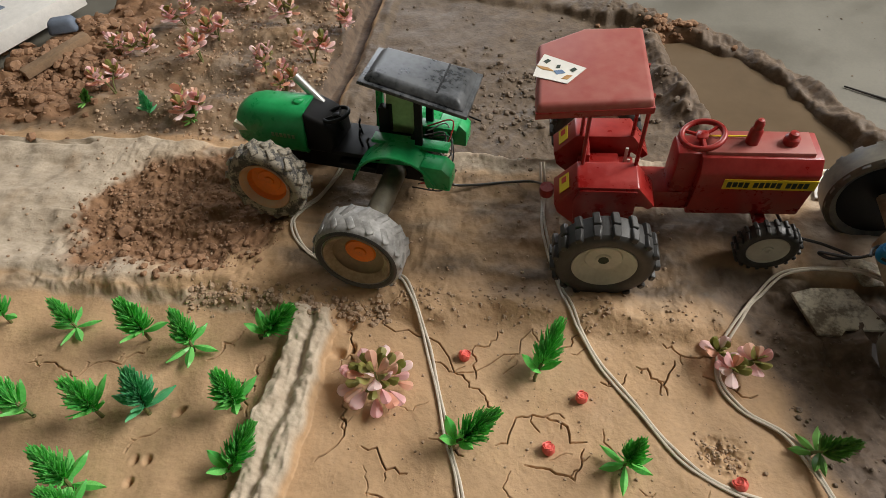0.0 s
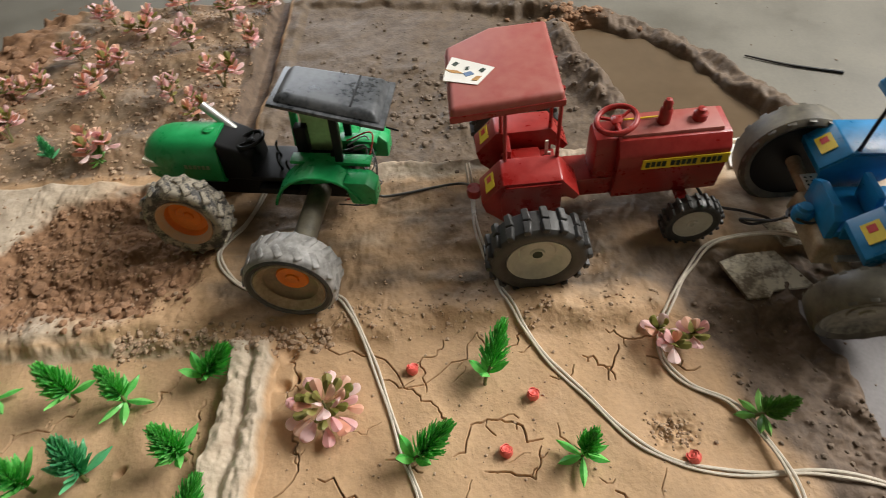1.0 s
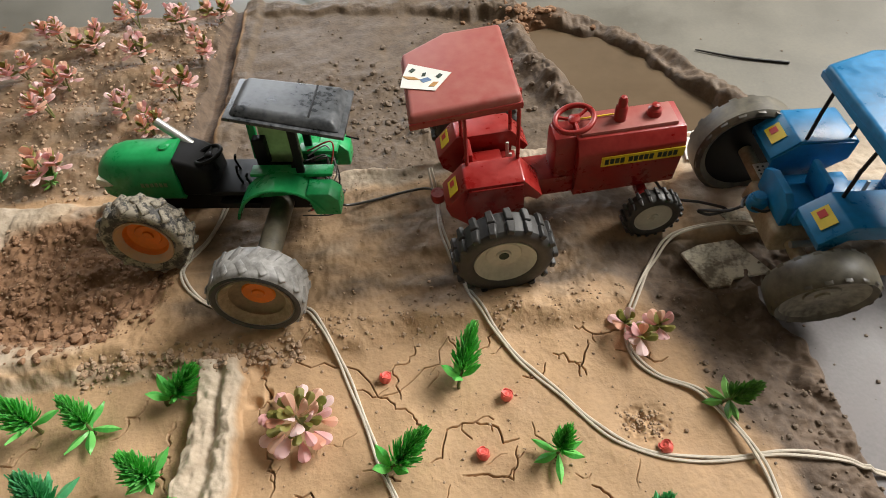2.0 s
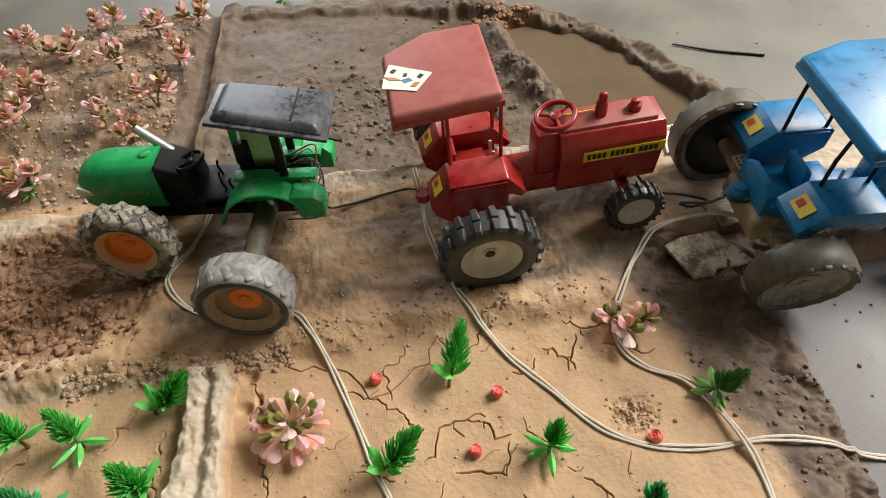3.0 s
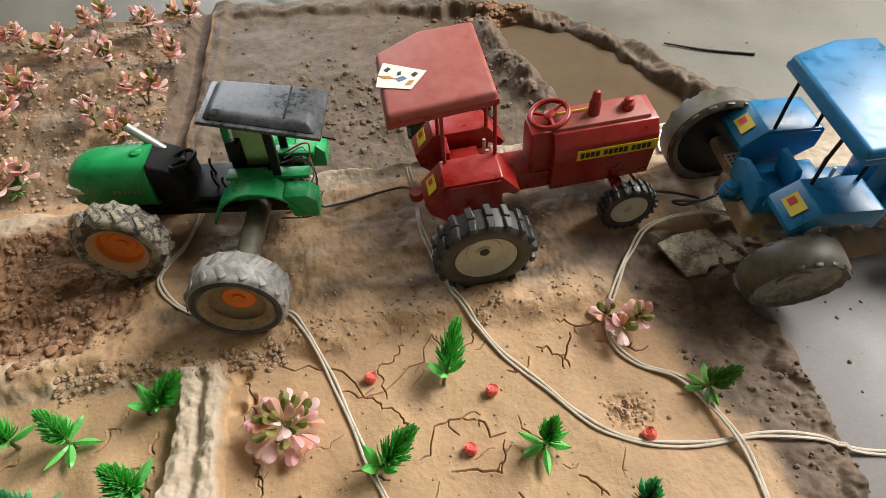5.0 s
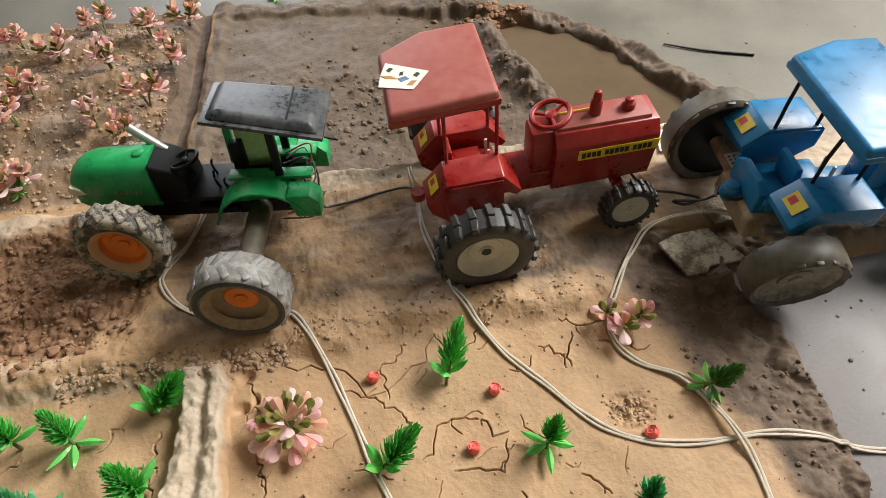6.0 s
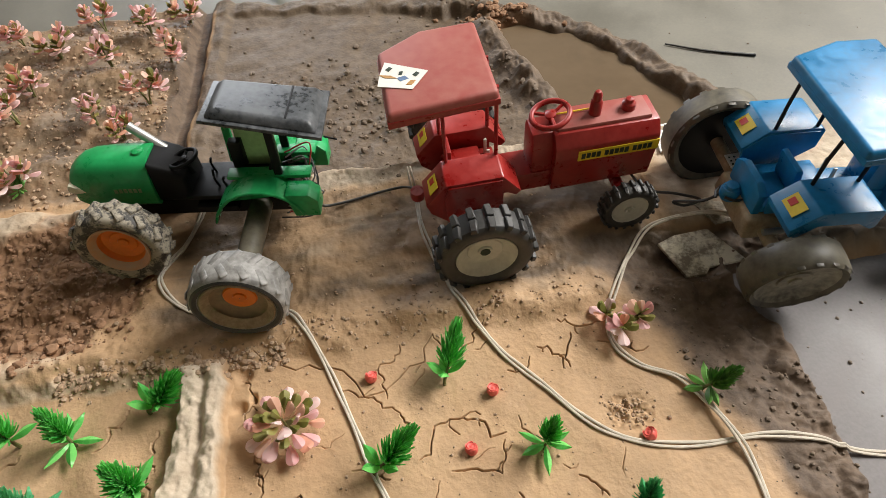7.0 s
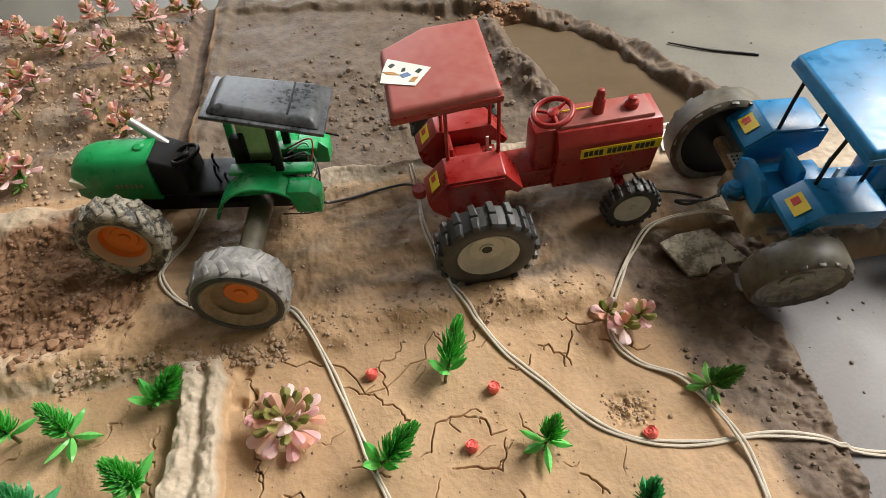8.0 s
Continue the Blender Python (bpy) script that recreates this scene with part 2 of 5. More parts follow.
def loft(sections):
    """A rounded hood through sections (x, bottom, top, half-width below, half-width above)."""
    bm = bmesh.new()
    rings = []
    for x, z0, z1, w0, w1 in sections:
        h = z1 - z0
        half = [(w0 * 0.86, z0), (w0, z0 + 0.08 * h), (w0 * 1.0, z0 + 0.52 * h), (w0 * 0.75 + w1 * 0.25, z0 + 0.72 * h), (w0 * 0.35 + w1 * 0.65, z0 + 0.88 * h), (w1 * 0.8, z0 + 0.97 * h), (w1 * 0.35, z1)]
        rings.append([bm.verts.new((x, y, z)) for y, z in half + [(-y, z) for y, z in half[::-1]]])
    n = len(rings[0])
    for p, q in zip(rings, rings[1:]):
        for i in range(n):
            bm.faces.new((p[i], p[(i + 1) % n], q[(i + 1) % n], q[i]))
    bm.faces.new(rings[0]), bm.faces.new(rings[-1])
    bmesh.ops.subdivide_edges(bm, edges=bm.edges[:], cuts=1, use_grid_fill=True, smooth=0.5)
    return bm


def tube(points, r, n=8, bm=None, r_end=None):
    bm = bm or bmesh.new()
    pts = [Vector(q) for q in points]
    rings, up = [], Vector((0.013, 0.021, 1))
    for i, q in enumerate(pts):
        d = (pts[min(i + 1, len(pts) - 1)] - pts[max(i - 1, 0)]).normalized()
        a = d.cross(up)
        a = a.normalized() if a.length > 1e-4 else Vector((1, 0, 0))
        b = a.cross(d)
        rr = r if r_end is None else r + (r_end - r) * i / (len(pts) - 1)
        rings.append([bm.verts.new(q + rr * (math.cos(2 * math.pi * k / n) * a + math.sin(2 * math.pi * k / n) * b)) for k in range(n)])
    for p, q in zip(rings, rings[1:]):
        for i in range(n):
            bm.faces.new((p[i], p[(i + 1) % n], q[(i + 1) % n], q[i]))
    bm.faces.new(rings[0]), bm.faces.new(rings[-1])
    return bm


def torus(R, r, n=36, k=10):
    bm = bmesh.new()
    rings = []
    for i in range(n):
        a = 2 * math.pi * i / n
        rings.append([bm.verts.new(((R + r * math.cos(2 * math.pi * j / k)) * math.cos(a), (R + r * math.cos(2 * math.pi * j / k)) * math.sin(a),
                                    r * math.sin(2 * math.pi * j / k))) for j in range(k)])
    for i in range(n):
        p, q = rings[i], rings[(i + 1) % n]
        for j in range(k):
            bm.faces.new((p[j], p[(j + 1) % k], q[(j + 1) % k], q[j]))
    return bm


def join(a, b, m=None):
    """Adds the bmesh b, moved by m, to a."""
    me = bpy.data.meshes.new("tmp")
    if m is not None:
        bmesh.ops.transform(b, matrix=m, verts=b.verts)
    b.to_mesh(me)
    b.free()
    a.from_mesh(me)
    bpy.data.meshes.remove(me)
    return a


# ---------------------------------------------------------------- the modelled ground


def lattice(x, y, cell, seed):
    """Smooth value noise in -1..1 on arrays."""
    rng = np.random.RandomState(seed)
    g = rng.uniform(-1, 1, (256, 256))
    u, v = x / cell + 71.3, y / cell + 53.7
    i, j = np.floor(u).astype(int), np.floor(v).astype(int)
    fu, fv = u - i, v - j
    fu, fv = fu * fu * (3 - 2 * fu), fv * fv * (3 - 2 * fv)
    i0, i1, j0, j1 = i % 256, (i + 1) % 256, j % 256, (j + 1) % 256
    return (g[i0, j0] * (1 - fu) + g[i1, j0] * fu) * (1 - fv) + (g[i0, j1] * (1 - fu) + g[i1, j1] * fu) * fv


def rough(x, y, cell, seed, octaves=3):
    return sum(lattice(x, y, cell / 2 ** k, seed + k) / 2 ** k for k in range(octaves))


def step(v, lo, hi):
    t = np.clip((v - lo) / (hi - lo), 0, 1)
    return t * t * (3 - 2 * t)


def band(v, lo, hi, soft):
    return step(v, lo - soft, lo + soft) * (1 - step(v, hi - soft, hi + soft))


def near_line(x, y, pts):
    """The distance to a polyline."""
    best = np.full(x.shape, 9.0)
    for (ax, ay), (bx, by) in zip(pts, pts[1:]):
        dx, dy = bx - ax, by - ay
        t = np.clip(((x - ax) * dx + (y - ay) * dy) / (dx * dx + dy * dy), 0, 1)
        best = np.minimum(best, np.hypot(x - ax - t * dx, y - ay - t * dy))
    return best


FLOOR_Z = -0.014
RIM = [(-0.27, 0.47), (-0.16, 0.455), (-0.01, 0.425), (0.09, 0.385), (0.162, 0.348), (0.222, 0.298), (0.262, 0.238), (0.292, 0.172), (0.308, 0.11)]
DIKE = [(0.093, 0.335), (0.105, 0.27), (0.120, 0.225), (0.130, 0.175), (0.137, 0.115)]
SHORE = [(0.115, -0.045), (0.135, -0.075), (0.150, -0.110), (0.158, -0.155), (0.172, -0.202), (0.19, -0.26), (0.2, -0.4)]
KERB = [(0.222, -0.03), (0.222, -0.085), (0.240, -0.130), (0.238, -0.190), (0.224, -0.235), (0.215, -0.4)]


def along(pts, v, k):
    """The line's other coordinate at v (k: which coordinate v is)."""
    a = np.array(sorted(pts, key=lambda p: p[k]))
    return np.interp(v, a[:, k], a[:, 1 - k])


def crack_lines():
    rng = random.Random(7)
    ends = [(-0.155, -0.075, -0.02, -0.082), (-0.046, -0.086, -0.058, -0.128), (-0.02, -0.082, 0.02, -0.078), (-0.095, -0.115, -0.05, -0.14),
            (-0.05, -0.14, -0.045, -0.158), (0.005, -0.15, -0.04, -0.175), (-0.008, -0.15, 0.02, -0.165), (0.055, -0.105, 0.07, -0.125),
            (0.075, -0.085, 0.115, -0.105), (0.082, -0.098, 0.075, -0.125), (0.1, -0.108, 0.135, -0.118), (-0.13, -0.185, -0.095, -0.2),
            (-0.15, -0.155, -0.158, -0.2), (-0.158, -0.088, -0.163, -0.135), (-0.02, -0.185, 0.012, -0.192), (0.012, -0.192, 0.018, -0.17),
            (0.03, -0.12, 0.048, -0.112), (-0.345, -0.145, -0.315, -0.128), (-0.36, -0.16, -0.345, -0.145), (-0.405, -0.152, -0.36, -0.16),
            (-0.243, -0.105, -0.262, -0.135), (-0.24, -0.15, -0.215, -0.175), (-0.22, -0.125, -0.218, -0.155), (-0.275, -0.19, -0.292, -0.21),
            (-0.085, -0.175, -0.06, -0.185), (0.06, -0.2, 0.075, -0.215), (0.02, -0.205, 0.034, -0.23), (-0.12, -0.215, -0.1, -0.235)]
    for _ in range(16):
        ax, ay, a, q = rng.uniform(-0.16, 0.13), rng.uniform(-0.235, -0.085), rng.uniform(0, 6.28), rng.uniform(0.008, 0.024)
        ends.append((ax, ay, ax + q * math.cos(a), ay + q * math.sin(a)))
    def jagged(a, b, depth, amp):
        """A broken line from a to b by repeated halving."""
        if depth == 0:
            return [a]
        dx, dy = b[0] - a[0], b[1] - a[1]
        k = rng.gauss(0, amp)
        m = ((a[0] + b[0]) / 2 - dy * k, (a[1] + b[1]) / 2 + dx * k)
        return jagged(a, m, depth - 1, amp) + jagged(m, b, depth - 1, amp)

    out = []
    for i_end, (ax, ay, bx, by) in enumerate(ends):
        size = math.hypot(bx - ax, by - ay)
        depth = 4 if size > 0.04 else 3 if size > 0.018 else 2
        pts = jagged((ax, ay), (bx, by), depth, 0.17) + [(bx, by)]
        weight = rng.uniform(0.7, 1.0) if i_end < 28 else rng.uniform(0.25, 0.45)
        out.append((pts, weight))
        for _ in range(1 if i_end < 28 else 0):
            k = rng.randrange(1, len(pts) - 1)
            a = math.atan2(by - ay, bx - ax) + rng.choice((-1, 1)) * rng.uniform(0.6, 1.4)
            q = size * rng.uniform(0.15, 0.4)
            out.append((jagged(pts[k], (pts[k][0] + q * math.cos(a), pts[k][1] + q * math.sin(a)), 2, 0.16), weight * 0.6))
    return out


CRACKS = crack_lines()


def soil(x, y, cracks=True):
    """Height and the four kinds of soil at places; the grey and wet kinds also carry painted shade."""
    x, y = np.asarray(x, float), np.asarray(y, float)
    wob = 0.006 * lattice(x, y, 0.04, 3) + 0.003 * lattice(x, y, 0.013, 5)
    n1, n2, n3 = rough(x, y, 0.05, 11), rough(x, y, 0.012, 21), rough(x, y, 0.005, 31, 2)
    z = 0.0014 * n1 + 0.0008 * lattice(x, y, 0.025, 77)
    pale, red, wet_shade, grey = (np.zeros(x.shape) for _ in range(4))
    front = 1 - step(y, -0.092 + 0.5 * wob, -0.068 + 0.5 * wob)
    # front fields: soft furrows across
    z += front * 0.0011 * np.sin(x * 95 + 2.2 * lattice(x, y, 0.07, 8)) * (x < -0.205)
    # road
    road = step(y, -0.088 + wob, -0.066 + wob) * (1 - step(y, 0.100 + wob, 0.112 + wob))
    rut = band(y + 0.4 * wob, -0.052, -0.012, 0.012) + 0.8 * band(y + 0.4 * wob, 0.03, 0.07, 0.012)
    z += road * (0.010 + 0.0016 * n1 + 0.0008 * n2 - 0.0036 * rut)
    z += (0.003 + 0.001 * n2) * np.exp(-((y - 0.102 - wob) / 0.007) ** 2) * (x > -0.27)
    z += (0.0035 + 0.0025 * n2) * np.exp(-((y + 0.081 - 0.6 * wob) / 0.006) ** 2) * step(-x, 0.14, 0.2)
    pale = np.maximum(pale, road * (0.14 + 0.70 * step(-x, 0.24, 0.44) + 0.3 * lattice(x, y, 0.03, 14)))
    pale = np.maximum(pale, 0.9 * np.exp(-((y - 0.094 - wob) / 0.014) ** 2) * (x > -0.36))
    pale = np.maximum(pale, 0.6 * np.exp(-((y + 0.084 - wob) / 0.008) ** 2) * (x < -0.2))
    streak = lattice(x * 0.12, y, 0.011, 64) + 0.6 * lattice(x * 0.3, y, 0.005, 65)
    # greys the road for damp clay and for the tractors' shade, painted in together
    damp_shade = road * (0.56 + 0.16 * step(x, 0.02, 0.12) + 0.16 * streak) * (0.80 + 0.34 * rut) * (0.6 + 0.4 * step(y, -0.072 + wob, -0.03 + wob))
    grey = np.maximum(grey, damp_shade * step(x, -0.30, -0.2))
    z += road * 0.0006 * streak
    # loose red soil in the dug stretch of the road
    ex, ey = (x + 0.345 + wob) / 0.108, (y - 0.016 + wob) / 0.088
    pit = 1 - step(np.hypot(ex, ey) + 0.18 * n1, 0.72, 1.08)
    z += pit * (-0.006 + 0.0020 * n2 + 0.0014 * n3) + 0.004 * np.exp(-((np.hypot(ex, ey) - 1.05) / 0.16) ** 2) * (y < 0.0) * road
    red = np.maximum(red, pit * 1.1)
    # ridge between the front fields
    rid = band(x + 0.7 * wob + 0.0016 * n2, -0.206, -0.171, 0.0026) * (1 - step(y, -0.088, -0.076))
    z += rid * (0.0135 + 0.0022 * n1 + 0.0013 * n2 + 0.0008 * n3 - 0.0024 * np.clip(rough(x, y * 0.4, 0.010, 151), 0, 1) - 0.0060 * np.exp(-((x + 0.188 + 0.8 * wob) / 0.0045) ** 2))
    pale = np.maximum(pale, rid * 1.0)
    # holes where the ridge meets the road
    for hx, hy, hr in ((-0.158, -0.093, 0.006), (-0.163, -0.118, 0.0045), (-0.150, -0.112, 0.004), (-0.263, -0.176, 0.0035), (-0.27, -0.212, 0.003),
                       (-0.282, -0.213, 0.003), (-0.276, -0.228, 0.003)):
        z -= 0.006 * np.exp(-(((x - hx + wob) ** 2 + (y - hy) ** 2) / hr ** 2) ** 1.5)
    # hoof-like dent with crumbs
    z -= (0.0022 + 0.0025 * n3) * np.exp(-(((x - 0.104) / 0.016) ** 2 + ((y + 0.163) / 0.013) ** 2) ** 2)
    # right side: muddy slope down to the wet cement
    sx, kx = along(SHORE, y, 1), along(KERB, y, 1)
    low = y < 0.02
    fall = step(x, sx - 0.012 + wob, kx + wob) * (1 - step(y, -0.035, 0.0))
    z += fall * (-0.0068 + 0.0075 * np.abs(rough(x, y, 0.03, 91)) + 0.0018 * n2 + 0.0010 * n3)
    wet_shade = np.maximum(wet_shade, step(x, sx - 0.02 + wob, sx + 0.025 + wob) * (1 - step(y, -0.045, -0.005)) * low * 0.95 * (1 - step(x, 0.255, 0.28)))
    drop = step(x, kx - 0.002 + wob, kx + 0.007 + wob) * (1 - step(y, -0.07, -0.045))
    z = z * (1 - drop) + drop * (FLOOR_Z - 0.003)
    # ditch between the slab and the road behind the blue tractor
    z += -0.0065 * band(x, 0.13, 0.26, 0.02) * band(y, -0.075, -0.012, 0.016)
    # flower bed: rows of furrows
    bed = (1 - step(x, -0.275, -0.262)) * step(y, 0.112 + wob, 0.13 + wob)
    z += bed * (0.003 + 0.0036 * np.sin((y - 0.15 + 0.6 * wob) * 78) + 0.0016 * n2 + 0.0016 * n1)
    grey = np.maximum(grey, bed * 0.62 + 0.5 * band(x, -0.275, -0.262, 0.006) * step(y, 0.112, 0.13))
    pale = np.maximum(pale, bed * (0.30 + 0.3 * lattice(x, y, 0.02, 55)))
    # channel and low bank beside the bed
    chan = band(x + 0.4 * wob, -0.266, -0.247, 0.005) * step(y, 0.112, 0.13)
    z += -0.011 * chan + 0.005 * band(x + 0.5 * wob, -0.242, -0.222, 0.006) * step(y, 0.112, 0.13) * (1 + 0.3 * n1)
    # dark colour along the channel also paints the shade down inside it
    wet_shade = np.maximum(wet_shade, 1.0 * band(x + 0.4 * wob, -0.272, -0.245, 0.004) * step(y, 0.112, 0.13))
    # ploughed wet field
    field = step(x, -0.248, -0.235) * step(y, 0.104 + wob, 0.118 + wob)
    z += field * (-0.003 + 0.0009 * n1 + 0.0011 * n2 * band(y, 0.1, 0.30, 0.06))
    grey = np.maximum(grey, field * 0.95)
    # dike and pond
    dd = near_line(x, y, DIKE)
    z += (0.017 + 0.005 * n1 + 0.0020 * n2 - 0.003 * np.abs(rough(x, y, 0.022, 141, 2))) * np.exp(-((dd + wob) / 0.019) ** 2) * step(y, 0.098, 0.125)
    # dark band offset to the left paints the dike's shadowed face
    wet_shade = np.maximum(wet_shade, 0.66 * np.exp(-((x - along(DIKE, y, 1) + 0.010) / 0.030) ** 2) * field * (y < 0.35))
    pond = step(x, along(DIKE, y, 1) + 0.010, along(DIKE, y, 1) + 0.02) * step(y, 0.108, 0.12) * field
    z += -0.010 * pond
    # rim and what lies past it
    # distance outside the rim, by the angle round the field's middle
    ang = np.arctan2(y - 0.08, x - 0.0)
    rp = np.array([(math.atan2(b - 0.08, a), math.hypot(a, b - 0.08)) for a, b in RIM][::-1])
    out = np.hypot(x, y - 0.08) - np.interp(ang, rp[:, 0], rp[:, 1])
    inx = (x > -0.262) & (y > 0.10) & ((x < 0.31) | (y > 0.12))
    lump = np.abs(rough(x, y, 0.022, 131, 2))
    z += (0.021 + 0.004 * n1 + 0.0016 * n2 - 0.0035 * lump + 0.0006 * n3) * np.exp(-((out + 0.006 + 1.3 * wob) / 0.0200) ** 6) * inx * step(x, -0.27, -0.2) * (0.35 + 0.65 * step(x, -0.03, 0.10))
    away = step(out, 0.006 + wob, 0.022 + wob) * step(y, 0.09, 0.11)
    away = np.maximum(away, step(y, 0.475 + wob, 0.50 + wob))
    away = np.maximum(away, step(-x + 0.35 * (y - 0.2), 0.70 + 2 * wob, 0.73 + 2 * wob) * step(y, 0.12, 0.16))
    away = np.maximum(away, step(x, 0.40, 0.43) * step(y, -0.07, -0.04))
    away = np.maximum(away, step(-x, 0.80, 0.84))
    away = np.maximum(away, (1 - step(y, -0.36, -0.33)))
    on_bed = (x < -0.262) & (x > -0.70) & (y < 0.47)
    away = np.where(on_bed & (y > 0.1), np.minimum(away, np.maximum(step(y, 0.475 + wob, 0.5 + wob),
                    step(-x + 0.35 * (y - 0.2), 0.70 + 2 * wob, 0.73 + 2 * wob) * step(y, 0.12, 0.16))), away)
    z = z * (1 - away) + away * (FLOOR_Z - 0.003)
    wet_shade = np.maximum(wet_shade, 0.5 * np.exp(-((out + 0.010) / 0.020) ** 4) * inx * step(x, 0.05, 0.12))
    grey = np.maximum(grey, np.exp(-((out + 0.002) / 0.02) ** 2) * inx)
    red = np.maximum(red, 0.9 * np.exp(-(((x - 0.125) / 0.03) ** 2 + ((y - 0.345) / 0.022) ** 2)))
    # the road past the pond: pale ground
    pale = np.maximum(pale, 0.8 * np.maximum(band(x, 0.2, 0.4, 0.02) * band(y, 0.02, 0.1, 0.02), band(x, 0.27, 0.42, 0.015) * band(y, -0.06, 0.1, 0.015)))
    # paler and less grey here, lightened to offset the blue tractor's shadow
    pale = np.maximum(pale, 0.85 * band(x, 0.19, 0.28, 0.02) * band(y, -0.015, 0.05, 0.012))
    grey = grey * (1 - 0.9 * band(x, 0.18, 0.42, 0.02) * band(y, -0.015, 0.1, 0.012))
    # loose rubble soil at the left end of the bed
    heap = step(-x, 0.535 + 2 * wob, 0.565 + 2 * wob) * step(y, 0.125 + wob, 0.15 + wob)
    red = np.maximum(red, 1.0 * heap)
    z += heap * (0.004 * n1 + 0.0025 * n2)
    # scuffs
    z += 0.00035 * n3 * (0.4 + road)
    if cracks:
        for pts, w in CRACKS:
            x0, x1 = min(p[0] for p in pts) - 0.005, max(p[0] for p in pts) + 0.005
            y0, y1 = min(p[1] for p in pts) - 0.005, max(p[1] for p in pts) + 0.005
            k = (x > x0) & (x < x1) & (y > y0) & (y < y1)
            if k.any():
                d = near_line(x[k], y[k], pts)
                mid = np.hypot(x[k] - (pts[0][0] + pts[-1][0]) / 2, y[k] - (pts[0][1] + pts[-1][1]) / 2)
                half = math.hypot(pts[0][0] - pts[-1][0], pts[0][1] - pts[-1][1]) / 2 + 1e-4
                open_ = 0.35 + 0.65 * np.sqrt(np.clip(1 - (mid / half) ** 2, 0, 1))
                lip = np.exp(-(d / 0.0030) ** 2)
                z[k] += 0.0005 * w * lip - 0.0062 * w * open_ * np.exp(-(d / (0.00018 + 0.00030 * w * open_)) ** 3)
    return z, pale, red, wet_shade, grey


def gz(x, y):
    return float(soil(np.array([x]), np.array([y]), False)[0][0])


def spans(*stretches):
    out = []
    for lo, hi, d in stretches:
        out += list(np.arange(lo, hi - 1e-9, d))
    return np.array(out + [stretches[-1][1]])


def build_ground():
    xs = spans((-0.85, -0.45, 0.0035), (-0.45, -0.17, 0.0008), (-0.17, 0.13, 0.0004), (0.13, 0.19, 0.0008), (0.19, 0.45, 0.0015))
    ys = spans((-0.38, -0.245, 0.0035), (-0.245, -0.068, 0.0004), (-0.068, 0.14, 0.0016), (0.14, 0.53, 0.0021))
    X, Y = np.meshgrid(xs, ys)
    z, *kinds = soil(X.ravel(), Y.ravel())
    n, k = len(xs), len(ys)
    me = bpy.data.meshes.new("ground")
    co = np.stack([X.ravel(), Y.ravel(), z], 1).astype(np.float32)
    i = np.arange(n * k).reshape(k, n)
    quads = np.stack([i[:-1, :-1], i[:-1, 1:], i[1:, 1:], i[1:, :-1]], -1).reshape(-1, 4)
    me.vertices.add(len(co))
    me.vertices.foreach_set("co", co.ravel())
    me.loops.add(quads.size)
    me.loops.foreach_set("vertex_index", quads.ravel().astype(np.int32))
    me.polygons.add(len(quads))
    me.polygons.foreach_set("loop_start", np.arange(0, quads.size, 4, dtype=np.int32))
    me.update(calc_edges=True)
    me.shade_smooth()
    for name, v in zip(("pale", "red", "wet_shade", "grey"), kinds):
        me.attributes.new(name, "FLOAT", "POINT").data.foreach_set("value", np.clip(v, 0, 1.3).astype(np.float32))
    me.materials.append(MUD)
    return tagged(new("ground", me), "hand-modelled clay fields, road and banks on a floor", "ground", kind="structure")


ground = build_ground()

# ---------------------------------------------------------------- the room round it


def slab_with_hole(name, axis, at, lo, hi, top, hole, label):
    """A wall of 0.16 m with one opening; axis x: the wall stands across x."""
    bm = bmesh.new()
    a, b, c, d = hole
    t0, t1 = at, at + (0.16 if at > 0 else -0.16)
    for u0, u1, w0, w1 in ((lo, a, FLOOR_Z, top), (b, hi, FLOOR_Z, top), (a, b, FLOOR_Z, c), (a, b, d, top)):
        if u1 - u0 > 1e-3 and w1 - w0 > 1e-3:
            q = (min(t0, t1), max(t0, t1), u0, u1) if axis == "x" else (u0, u1, min(t0, t1), max(t0, t1))
            join(bm, box(*q, w0, w1, 0))
    ob = part(name, bm, WALL)
    return tagged(ob, label, "wall", kind="structure")


slab_with_hole("wall_east", "x", 2.2, -3.2, 2.7, 2.6, (-0.10, 1.66, 1.38, 2.55), "plain painted wall with a window opening")
slab_with_hole("wall_north", "y", 2.7, -3.6, 2.36, 2.6, (-1.15, -0.05, FLOOR_Z, 2.1), "plain painted wall with an open doorway")
slab_with_hole("wall_west", "x", -3.6, -3.2, 2.7, 2.6, (0, 0, 0, 0), "plain painted wall")
slab_with_hole("wall_south", "y", -3.2, -3.6, 2.36, 2.6, (0, 0, 0, 0), "plain painted wall")
tagged(part("ceiling", box(-3.8, 2.4, -3.4, 2.9, 2.6, 2.7, 0), WALL), "plain white ceiling", "ceiling", kind="structure")
tagged(part("floor", box(-3.8, 2.4, -3.4, 2.9, FLOOR_Z - 0.06, FLOOR_Z, 0), FLOOR), "smooth pale cement floor with stains", "floor", kind="structure")
# wet cement beside the clay, poured a little over the floor
tagged(part("pavement", prism([(0.19, -0.40), (0.62, -0.40), (0.62, -0.052), (0.200, -0.052), (0.205, -0.09), (0.218, -0.13), (0.212, -0.19), (0.200, -0.235)], FLOOR_Z, FLOOR_Z + 0.002, "z", 0.0005),
            WETFLOOR), "grey damp cement beside the clay fields", "floor", kind="structure")
tagged(part("water", prism([(0.10, 0.11), (0.30, 0.11), (0.292, 0.16), (0.262, 0.235), (0.222, 0.292), (0.16, 0.342), (0.09, 0.33)], -0.0085, -0.0045, "z", 0),
            WATER), "brown muddy water in the clay pond", "water", kind="structure")

# ---------------------------------------------------------------- toy tractors


